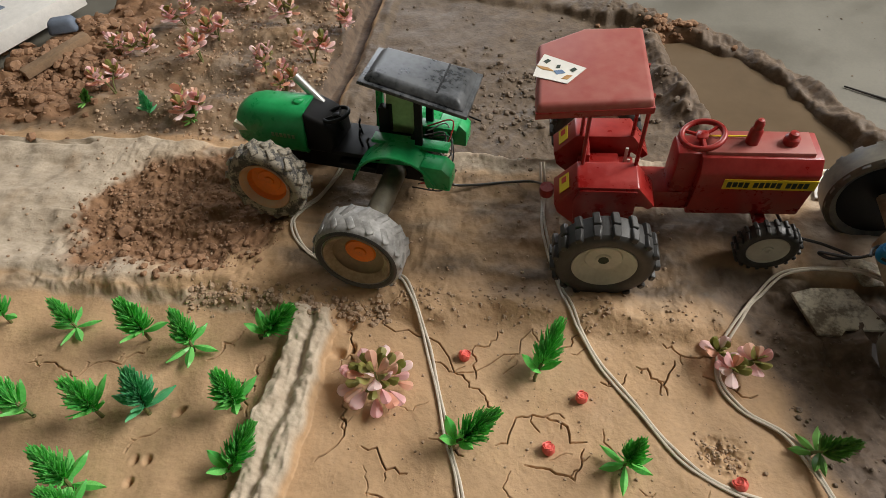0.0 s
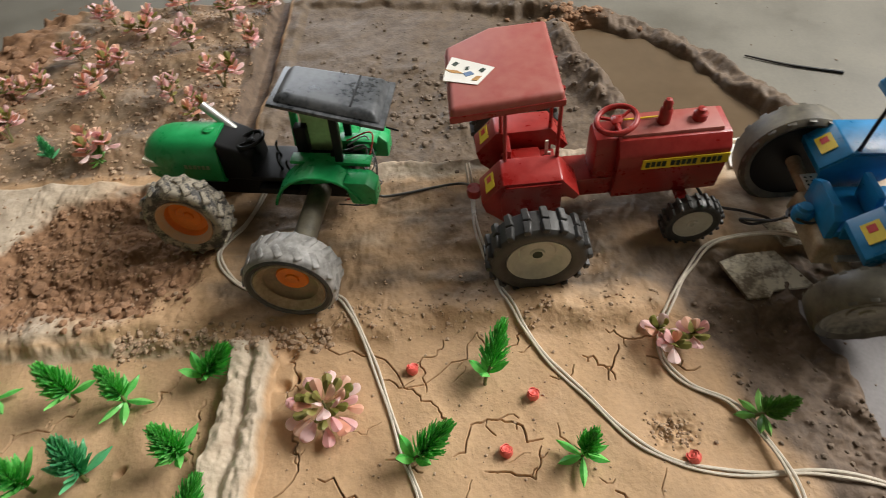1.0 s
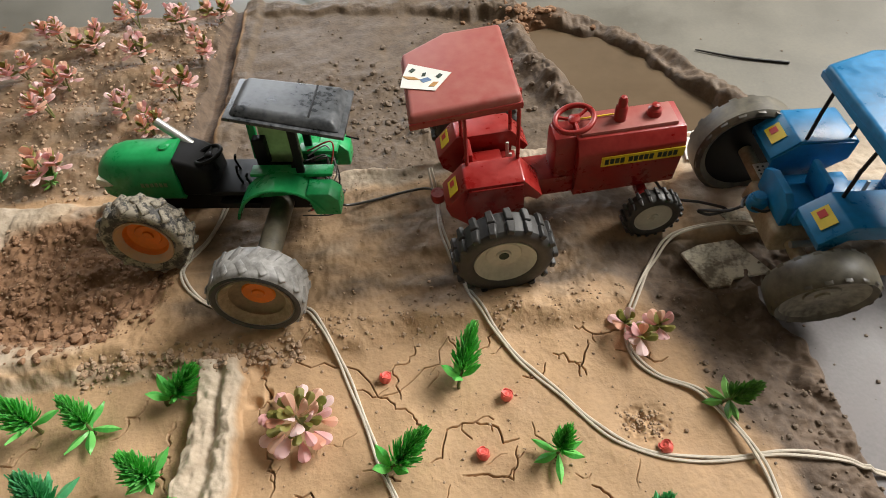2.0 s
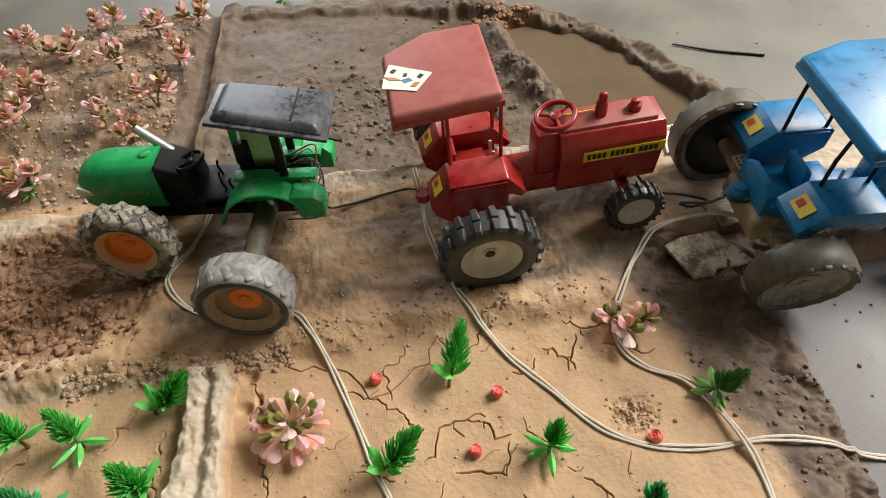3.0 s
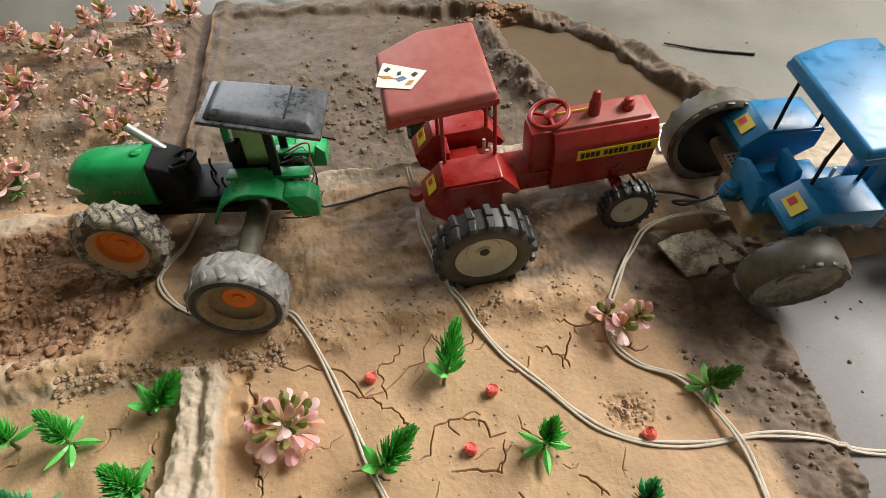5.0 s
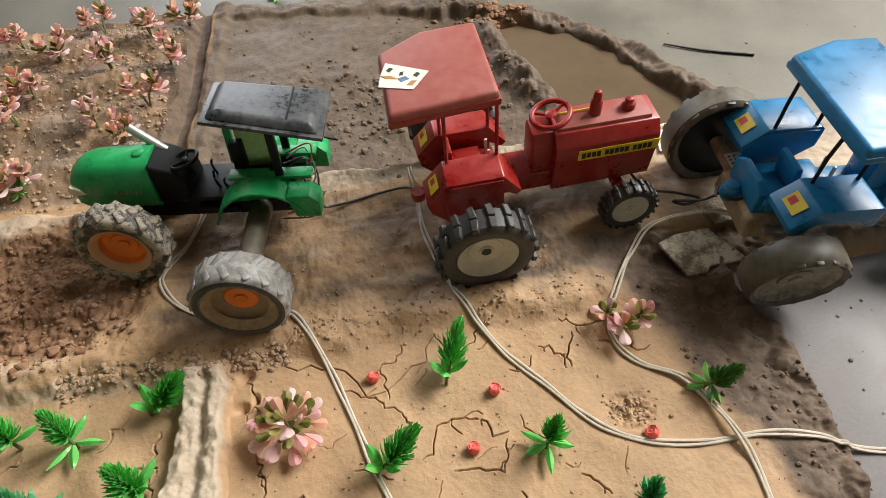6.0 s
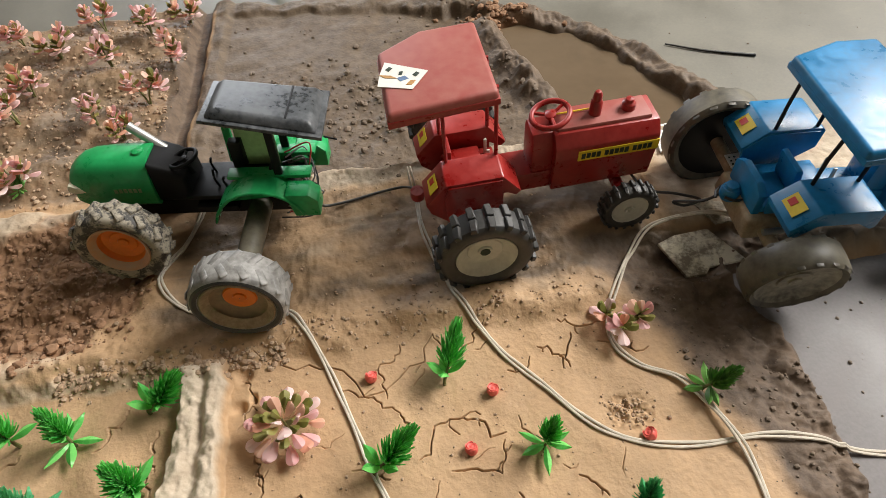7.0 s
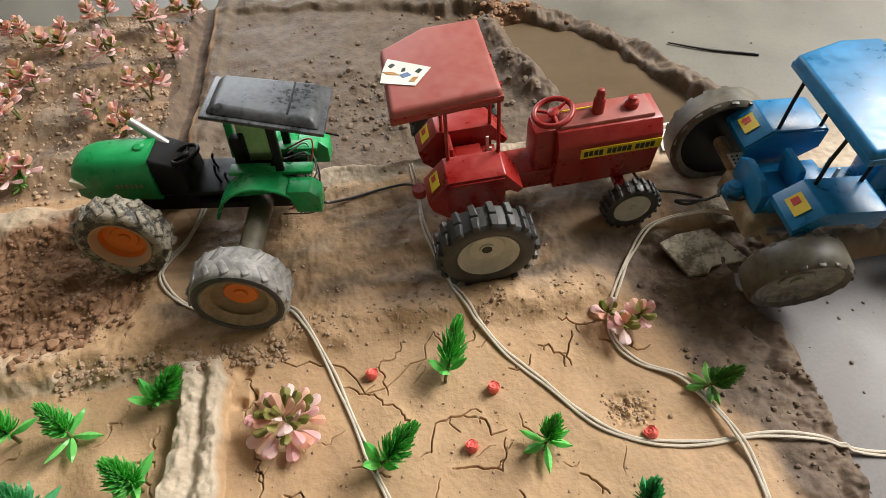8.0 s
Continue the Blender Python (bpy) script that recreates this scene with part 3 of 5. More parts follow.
def wheel(name, parent, x, y, z, R, W, out, rim_r, rubber, rim_mat, lugs, chevron=True, label="", hub_mat=None, dish=0.35, hub_r=0.3, lean=0.0, spin=0.0, lug=0.05,
          edge_mat=None, bore=False, side_mat=None):
    """A wheel > tyre, hub. out: +1 or -1, the side on which its face looks. The rim disc carries the other parts."""
    h = W / 2
    m = pose(x, y, z, lean, spin, 0)
    d = dish * W
    disc = lathe([(0.0004, out * (h * 0.62 - d)), (rim_r * 0.55, out * (h * 0.62 - d)), (rim_r * 0.72, out * (h * 0.62 - d * 0.85)), (rim_r * 0.93, out * h * 0.66),
                  (rim_r, out * h * 0.80), (rim_r * 1.02, out * h * 0.62), (rim_r * 1.02, -out * h * 0.7), (rim_r * 0.9, -out * h * 0.7), (0.0004, -out * h * 0.4)])
    w = part(name, disc, rim_mat, parent, label, m)
    shoulder = R * 0.93
    tyre = lathe([(rim_r * 1.0, out * h * 0.72), (rim_r * 1.10, out * h * 0.93), (rim_r + (R - rim_r) * 0.45, out * h), (shoulder * 0.97, out * h * 0.92), (R * 0.955, out * h * 0.72),
                  (R * 0.965, 0), (R * 0.955, -out * h * 0.72), (shoulder * 0.97, -out * h * 0.92), (rim_r + (R - rim_r) * 0.45, -out * h),
                  (rim_r * 1.10, -out * h * 0.93), (rim_r * 1.0, -out * h * 0.72)], 56, "y", True)
    part("tyre", tyre, rubber, w)
    t = 2 * math.pi * R / lugs * 0.25
    for k in (-1, 1):
        b = prism([(-t, 0.0), (t, 0.0), (t * 0.8, h), (-t * 0.8, h)], R * 0.93, R * (0.968 + lug), "z", min(t * 0.3, 0.0006), 0.86, 1)
        bmesh.ops.transform(b, matrix=Matrix.Rotation((0.6 if chevron else 0.08) * k, 4, "Z") @ Matrix.Diagonal((1, k, 1, 1)), verts=b.verts)
        block = link_mesh("lug", b, rubber)
        for i in range(lugs):
            ob = new("lug", block)
            ob.parent = w
            ob.matrix_basis = Matrix.Rotation(2 * math.pi * (i + (0.5 if k > 0 and chevron else 0)) / lugs, 4, "Y")
    hub = lathe([(0.0004, out * (h * 0.62 - d + 0.0022)), (rim_r * hub_r * 0.35, out * (h * 0.62 - d + 0.0022)), (rim_r * hub_r * 0.4, out * (h * 0.62 - d + 0.0008)),
                 (rim_r * hub_r * 0.9, out * (h * 0.62 - d + 0.0012)), (rim_r * hub_r, out * (h * 0.62 - d - 0.0005)), (rim_r * hub_r * 0.6, out * (h * 0.62 - d - 0.001))], 28)
    part("hub", hub, hub_mat or rim_mat, w)
    if side_mat:
        ring = lathe([(rim_r * 1.08, out * h * 0.93), (rim_r + (R - rim_r) * 0.45, out * h * 1.02), (R * 0.885, out * h * 0.955), (R * 0.87, out * h * 0.85), (rim_r * 1.12, out * h * 0.8)], 52, "y", True)
        part("sidewall", ring, side_mat, w)
    if bore:
        # a black disc on the hub paints the shaded axle hole
        part("axle_hole_disc", lathe([(0.0002, out * (h * 0.62 - d + 0.0021)), (rim_r * 0.17, out * (h * 0.62 - d + 0.0021)), (rim_r * 0.17, out * (h * 0.62 - d + 0.0027)), (0.0002, out * (h * 0.62 - d + 0.0025))], 9), INK_AND_HOLES, w, "black disc painting the shaded axle hole")
    if edge_mat:
        edge = lathe([(rim_r * 0.80, out * (h * 0.72 - d * 0.35)), (rim_r * 0.93, out * h * 0.80), (rim_r * 1.01, out * h * 0.96), (rim_r * 1.05, out * h * 0.90), (rim_r * 0.96, out * h * 0.6)], 44, "y", True)
        part("rim_edge", edge, edge_mat, w)
    return w


def steering_wheel(parent, material, x, y, z, R, tilt):
    bm = torus(R, R * 0.15)
    for k in range(3):
        a = 2 * math.pi * k / 3 + 0.5
        tube([(0, 0, -0.001), (R * math.cos(a), R * math.sin(a), 0)], R * 0.1, 6, bm)
    join(bm, lathe([(0.0003, -0.002), (R * 0.3, -0.0015), (R * 0.3, 0.0008), (R * 0.15, 0.0016), (0.0003, 0.0016)], 16, "z"))
    m = pose(x, y, z, 0, tilt, 0)
    w = part("steering_wheel", bm, material, parent, "", m)
    part("steering_column", tube([(0, 0, -0.001), (0, 0, -0.018)], R * 0.14, 8), material, w)
    return w


def sticker(parent, m, w, h, inset, name="sticker"):
    """A flat label, w along local x and h along local y."""
    s = part(name, box(-w / 2, w / 2, -h / 2, h / 2, 0, 0.0004, 0), YELLOW, parent, "yellow reflective sticker", m)
    if inset:
        part("reflector_patch", box(-w * 0.24, w * 0.24, 0.0, h * 0.36, 0.0004, 0.0007, 0), SIGNRED, s, "red square")
    return s


def toy_tractor(name, m, S, paint, top_paint, label, rear_rubber, front, banner, roof_pts, posts, rim=None):
    """A painted toy tractor facing +x, its origin on the ground under the rear axle."""
    T = empty(name, m, label, "toy tractor", "toy tractors on the road")

    def sc(bm):
        bmesh.ops.scale(bm, vec=(S, S, S), verts=bm.verts)
        return bm
    rim = rim or RIMWHITE
    for s in (-1, 1):
        hx, hy, hz = 0, s * 0.072, 0.0375
        wheel("rear_wheel", T, hx * S, hy * S, hz * S, (0.0375 if banner else 0.0315) * S, 0.023 * S, s, (0.0232 if banner else 0.0225) * S, rear_rubber, rim, 18, False, "dirty white wheel with a black lugged tyre",
              dish=0.26, hub_r=0.62, spin=7, lug=0.065 if banner else -0.006, bore=banner)
        wheel("front_wheel", T, 0.123 * S, s * 0.044 * S, 0.0225 * S, 0.0225 * S, 0.014 * S, s, 0.0148 * S, RUBBER, rim, 20, False, "small white wheel with a black tyre", dish=-0.02, hub_r=0.3, spin=3, lug=0.075)
    part("rear_axle", sc(tube([(0, -0.07, 0.0375), (0, 0.07, 0.0375)], 0.0045, 12)), BLACK, T)
    part("front_axle", sc(box(0.119, 0.127, -0.04, 0.04, 0.018, 0.025, 0.0012)), paint, T)
    part("chassis", sc(prism([(-0.022, 0.027), (0.09, 0.027), (0.09, 0.046), (-0.022, 0.046)], -0.014, 0.014, "y", 0.002)), paint, T)
    part("underbody", sc(prism([(0.09, 0.028), (0.1, 0.02), (0.106, 0.028), (0.118, 0.024), (0.125, 0.03)], -0.011, 0.011, "y", 0.001)), paint, T)
    # bonnet: six-sided section
    part("bonnet", sc(prism([(-0.0185, 0.027), (0.0185, 0.027), (0.0215, 0.062), (0.0215, 0.073), (0.0145, 0.0835), (-0.0145, 0.0835), (-0.0215, 0.073), (-0.0215, 0.062)], 0.066, 0.148, "x", 0.0016, 0.97)), paint, T)
    part("bonnet_lid", sc(prism([(-0.0125, 0.0825), (0.0125, 0.0825), (0.0115, 0.0858), (-0.0115, 0.0858)], 0.069, 0.142, "x", 0.0008, 0.98)), top_paint, T)
    part("grille", sc(box(0.1465, 0.1487, -0.015, 0.015, 0.036, 0.07, 0.0008)), BLACK, T)
    part("dashboard", sc(prism([(-0.0125, 0.03), (0.0125, 0.03), (0.0135, 0.074), (0.010, 0.083), (-0.010, 0.083), (-0.0135, 0.074)], 0.050, 0.069, "x", 0.003)), paint, T)
    steering_wheel(T, paint, 0.066 * S, 0, 0.0915 * S, 0.0143 * S, -12)
    if banner:
        part("air_intake", sc(join(lathe([(0.0003, 0.084), (0.0048, 0.084), (0.0045, 0.097), (0.0033, 0.0985), (0.0034, 0.103), (0.0022, 0.106), (0.0003, 0.1065)], 20, "z"), bmesh.new())), paint, T, "", pose(0.101 * S, 0, 0))
        part("radiator_cap", sc(lathe([(0.0003, 0.084), (0.0056, 0.084), (0.0052, 0.0905), (0.0034, 0.092), (0.0030, 0.0945), (0.0003, 0.095)], 20, "z")), paint, T, "", pose(0.127 * S, 0, 0))
        part("bonnet_strip", sc(tube([(0.07, 0.004, 0.0872), (0.098, 0.004, 0.0872)], 0.0007, 6)), YELLOW, T, "thin yellow strip")
        # side banner: yellow with a row of dark bars
        for s in (-1, 1):
            bn = part("banner", sc(box(0.084, 0.1475, s * 0.0213, s * 0.0221, 0.0595, 0.0690, 0)), YELLOW, T, "yellow side sticker with dark bars")
            bx = 0.0865
            for i in range(15):
                if i not in (4, 10):
                    part("lettering_bar", sc(box(bx, bx + 0.0031, s * 0.0219, s * 0.0224, 0.0618 if i % 3 else 0.0614, 0.0668, 0)), INK_AND_HOLES, bn)
                bx += 0.00395 if i not in (4, 10) else 0.0024
    # roof on thin posts
    z0, z1 = posts
    roof = prism(roof_pts, z1, z1 + 0.0095, "z", 0.0032, 0.965, 3)
    rf = part("roof", sc(roof), top_paint, T, "dusty flat painted canopy")
    top_paint = paint
    lip = prism(roof_pts, z1 - 0.0012, z1 + 0.004, "z", 0.001, 1.0)
    part("roof_edge", sc(lip), paint, rf)
    # mudguards: boxes with a sloped front
    for s in (-1, 1):
        pts = [(-0.022, 0.034), (-0.034, 0.046), (-0.037, 0.058), (-0.021, 0.0765), (0.022, 0.0765), (0.036, 0.058), (0.032, 0.054), (0.0225, 0.060), (0.022, 0.030)]
        g = prism(pts, min(s * 0.0135, s * 0.038), max(s * 0.0135, s * 0.038), "y", 0.0012)
        for v in g.verts:
            v.co.z -= 0.10 * max(0, abs(v.co.y) - 0.0135) * (1 if v.co.z > 0.05 else 0)
        mg = part("mudguard", sc(g), top_paint, T)
        if banner:
            part("mudguard_side", sc(prism([(-0.021, 0.030), (-0.023, 0.060), (-0.019, 0.0715), (0.021, 0.0715), (0.021, 0.030)], s * 0.0375, s * 0.0393, "y", 0.0005)), paint, mg)
        rear, side = Vector((0.016, 0, 0.0185)).normalized(), Vector((0, 1, 0))
        face = Matrix((rear, side, rear.cross(side))).transposed().to_4x4()
        sticker(mg, Matrix.Translation(Vector((-0.0292, s * 0.026, 0.0655)) * S + rear.cross(side) * 0.0006) @ face, 0.0095 * S, 0.0150 * S, True)
        if banner:
            part("bracket", sc(box(0.0, 0.014, s * 0.039, s * 0.0405, 0.028, 0.034, 0.0006)), RIMWHITE, mg, "pale metal tab")
    part("seat_base", sc(box(-0.018, 0.024, -0.0125, 0.0125, 0.050, 0.0575, 0.0015)), paint, T)
    part("seat", sc(box(-0.012, 0.012, -0.0095, 0.0095, 0.0575, 0.064, 0.002)), top_paint, T)
    part("backrest", sc(box(-0.016, -0.0115, -0.0095, 0.0095, 0.0585, 0.079, 0.0018)), paint, T)
    for y in (-0.006, 0.006):
        part("lever", sc(box(0.016, 0.0185, y - 0.0008, y + 0.0008, 0.056, 0.072, 0.0005)), RIMWHITE if banner else paint, T, "bare pale lever")
    part("hitch", sc(lathe([(0.0003, -0.004), (0.0055, -0.004), (0.0062, 0.0), (0.0055, 0.004), (0.0003, 0.004)], 18, "z")), paint, T, "", pose(-0.041 * S, -0.006 * S, 0.036 * S))
    part("drawbar", sc(tube([(-0.041, -0.006, 0.036), (-0.018, -0.003, 0.040)], 0.003, 8)), paint, T)
    for x in (-0.017, 0.021):
        for y in (-0.0155, 0.0155):
            part("roof_post", sc(tube([(x, y, 0.07), (x, y, z0 * 0.5 + z1 * 0.5), (x, y * 1.05, z1 + 0.002)], 0.0015, 8)), paint, T)
    return T


red_roof = [(-0.0545, -0.0385), (0.0205, -0.0315), (0.020, 0.0505), (-0.022, 0.049), (-0.0545, 0.0295)]
red_tractor = toy_tractor("toy_tractor", pose(0.0265, 0.038, 0.0056, 3.3, -0.5, 1.8), 1.02, RED, DUSTRED, "dusty red toy tractor with a canopy on the clay road",
                          RUBBER, True, True, red_roof, (0.135, 0.1375))
# playing card pasted on the canopy
card = part("card", prism([(-0.016, -0.008), (-0.0135, 0.0035), (-0.0085, 0.0165), (0.0195, 0.0005), (0.0065, -0.016)], 0, 0.0004, "z"), PAPER, red_tractor,
            "pasted white playing card with dark figures", pose(-0.0418, 0.0, 0.1502))
for bx, by, a, w, h, mt in ((-0.0065, 0.008, 0, 0.005, 0.005, INK_AND_HOLES), (0.011, -0.0015, 0, 0.005, 0.005, INK_AND_HOLES), (-0.008, 0.0, -30, 0.014, 0.0035, CARDGOLD), (0.0015, -0.004, -20, 0.008, 0.006, CARDBLUE),
                            (0.0065, -0.0095, 20, 0.008, 0.0045, CARDGOLD), (0.001, 0.002, 40, 0.005, 0.0035, INK_AND_HOLES)):
    part("printed_mark", prism([(-w / 2, 0), (-w * 0.1, -h / 2), (w / 2, h * 0.1), (w * 0.1, h / 2)], 0.0004, 0.0007, "z"), mt, card, "", pose(bx, by, 0, 0, 0, a))

def blue_toy(m):
    """A blue painted toy tractor facing +x, its origin on the ground under the seat."""
    T = empty("toy_tractor", m, "glossy blue toy tractor with a canopy, rear wheels in mud", "toy tractor", "toy tractors on the road")
    wheel("rear_wheel", T, -0.016, -0.069, 0.033, 0.0365, 0.025, -1, 0.0285, DARKMUDRUBBER, MUDRIM, 18, False, "mud-smeared wheel with a worn tyre", dish=0.10, hub_r=0.45, lean=10, lug=-0.03)
    # far rim is black: the shade in the wheel's hollow put into its colour
    wheel("rear_wheel", T, -0.024, 0.072, 0.042, 0.044, 0.026, 1, 0.033, DARKMUDRUBBER, BLACK, 18, False, "mud-smeared wheel with a worn tyre", dish=0.2, hub_r=0.45, lean=-3, lug=-0.03)
    for s in (-1, 1):
        wheel("front_wheel", T, 0.122, s * 0.044, 0.0225, 0.0225, 0.014, s, 0.0148, RUBBER, RIMWHITE, 20, False, "small white wheel with a black tyre", dish=-0.02, hub_r=0.3, spin=3, lug=0.075)
    part("rear_axle", tube([(-0.018, -0.064, 0.031), (-0.024, 0.066, 0.042)], 0.0055, 14), TANRIM, T, "mud-caked axle")
    part("axle_housing", box(-0.036, -0.006, -0.030, 0.030, 0.026, 0.046, 0.004, 0.92, 3), TANRIM, T, "pale dusty axle housing")
    part("front_axle", box(0.118, 0.126, -0.04, 0.04, 0.018, 0.025, 0.0012), BLUE, T)
    part("chassis", prism([(-0.030, 0.034), (0.090, 0.030), (0.090, 0.050), (-0.026, 0.056)], -0.014, 0.014, "y", 0.002), BLUE, T)
    part("bonnet", prism([(-0.019, 0.030), (0.019, 0.030), (0.022, 0.066), (0.022, 0.076), (0.015, 0.087), (-0.015, 0.087), (-0.022, 0.076), (-0.022, 0.066)], 0.070, 0.152, "x", 0.0016, 0.97), BLUE, T)
    part("grille", box(0.1502, 0.1524, -0.015, 0.015, 0.038, 0.072, 0.0008), BLACK, T)
    part("dashboard", prism([(-0.0125, 0.034), (0.0125, 0.034), (0.0135, 0.078), (0.010, 0.087), (-0.010, 0.087), (-0.0135, 0.078)], 0.054, 0.072, "x", 0.003), BLUE, T)
    steering_wheel(T, BLUE, 0.064, 0, 0.096, 0.0145, -12)
    part("rear_panel", prism([(-0.0215, 0.038), (0.0215, 0.038), (0.0215, 0.064), (0.012, 0.070), (-0.012, 0.070), (-0.0215, 0.064)], -0.031, -0.025, "x", 0.0012), BLUE, T)
    part("seat_base", box(-0.026, 0.030, -0.0225, 0.0225, 0.048, 0.0545, 0.0015), BLUE, T)
    part("seat", box(0.002, 0.024, -0.012, 0.012, 0.0545, 0.062, 0.002), BLUE, T)
    part("backrest", prism([(-0.003, 0.056), (0.004, 0.056), (0.000, 0.078), (-0.005, 0.078)], -0.013, 0.013, "y", 0.0015), BLUE, T)
    # mudguards: flat tops, a sloped rear face with a sticker, open below
    for s, y0, y1 in ((-1, 0.0245, 0.0585), (1, 0.0270, 0.0655)):
        lo, hi = min(s * y0, s * y1), max(s * y0, s * y1)
        pts = [(-0.0265, 0.0680), (-0.0095, 0.0825), (0.0315, 0.0815), (0.0345, 0.0790), (0.0335, 0.0640), (0.0300, 0.0625), (0.0200, 0.0690), (-0.0080, 0.0700), (-0.0190, 0.0600), (-0.0250, 0.0610)]
        mg = part("mudguard", prism(pts, lo, hi, "y", 0.0012), BLUE, T)
        part("mudguard_side", prism([(-0.0240, 0.0500), (-0.0255, 0.0670), (-0.0090, 0.0805), (0.0300, 0.0795), (0.0320, 0.0640), (0.0100, 0.0480)], s * y0 - 0.0012, s * y0 + 0.0012, "y", 0.0004), BLUE, mg)
        rear, side = Vector((0.0170, 0, 0.0145)).normalized(), Vector((0, 1, 0))
        face = Matrix((rear, side, rear.cross(side))).transposed().to_4x4()
        sticker(mg, Matrix.Translation(Vector((-0.0180, s * (y0 + y1) / 2, 0.0753)) + rear.cross(side) * 0.0006) @ face, 0.0115, 0.0165, True)
        for x in (-0.004, 0.028):
            part("roof_post", tube([(x, s * 0.030, 0.080), (x + 0.001, s * 0.030, 0.105), (x + 0.004, s * 0.031, 0.1285)], 0.0014, 8), BLACK, T, "thin dark post")
    roof_pts = [(-0.0035, -0.0580), (0.0640, -0.0540), (0.0640, 0.0610), (0.0340, 0.0630), (-0.0035, 0.0490)]
    rf = part("roof", prism(roof_pts, 0.1245, 0.1340, "z", 0.0030, 0.97, 3), BLUE, T, "flat blue canopy")
    part("roof_edge", prism(roof_pts, 0.1235, 0.1285, "z", 0.001, 1.0), BLUE, rf)
    knob = lathe([(0.0003, -0.007), (0.0075, -0.007), (0.0090, -0.003), (0.0090, 0.002), (0.0075, 0.005), (0.0060, 0.0055), (0.0055, 0.0085), (0.0003, 0.0088)], 22, "z")
    part("hitch", knob, BLUE, T, "round blue hitch post", pose(-0.037, 0.004, 0.046) @ Matrix.Scale(0.85, 4))
    part("hitch_cord", tube(spline([(-0.0465 + 0.011 * (1 - math.cos(a * 0.7)), 0.004 + 0.0105 * math.sin(a * 0.7), 0.0405 + 0.0008 * a) for a in range(9)], 4), 0.0011, 7), WIREDARK, T, "dark cord wound round the hitch")
    plate = part("hitch_plate", box(-0.0085, 0.0085, -0.008, 0.008, 0, 0.0012, 0.0003), PAPER, T, "white metal plate with holes", pose(-0.0185, 0.036, 0.0465, 0, -6, 0))
    for hx in (-0.004, 0.0):
        for hy in (-0.004, 0.0, 0.004):
            # raised black disc, painting the shade of a drilled hole
            part("hole", lathe([(0.0002, 0.0012), (0.0009, 0.0012), (0.0009, 0.0015), (0.0002, 0.0015)], 10, "z"), INK_AND_HOLES, plate, "", pose(hx - 0.002, hy, 0))
    part("plate_bracket", box(-0.022, -0.008, 0.026, 0.046, 0.030, 0.0462, 0.0012), TANRIM, T, "pale dusty bracket")
    part("tow_bar", tube([(-0.0250, -0.0345, 0.0395), (0.0030, -0.0340, 0.0400)], 0.0026, 12), CHROME, T, "bare steel bar")
    for x in (-0.020, -0.002):
        part("bar_clamp", box(x - 0.0022, x + 0.0022, -0.0385, -0.026, 0.0365, 0.0372, 0.0003), CHROME, T, "bare steel clamp")
    for y in (-0.006, 0.006):
        part("lever", box(0.028, 0.0305, y - 0.0008, y + 0.0008, 0.054, 0.071, 0.0005), CHROME, T, "bare steel lever")
    return T


blue_tractor = blue_toy(pose(0.262, -0.028, 0.0, 0, 0, -4))


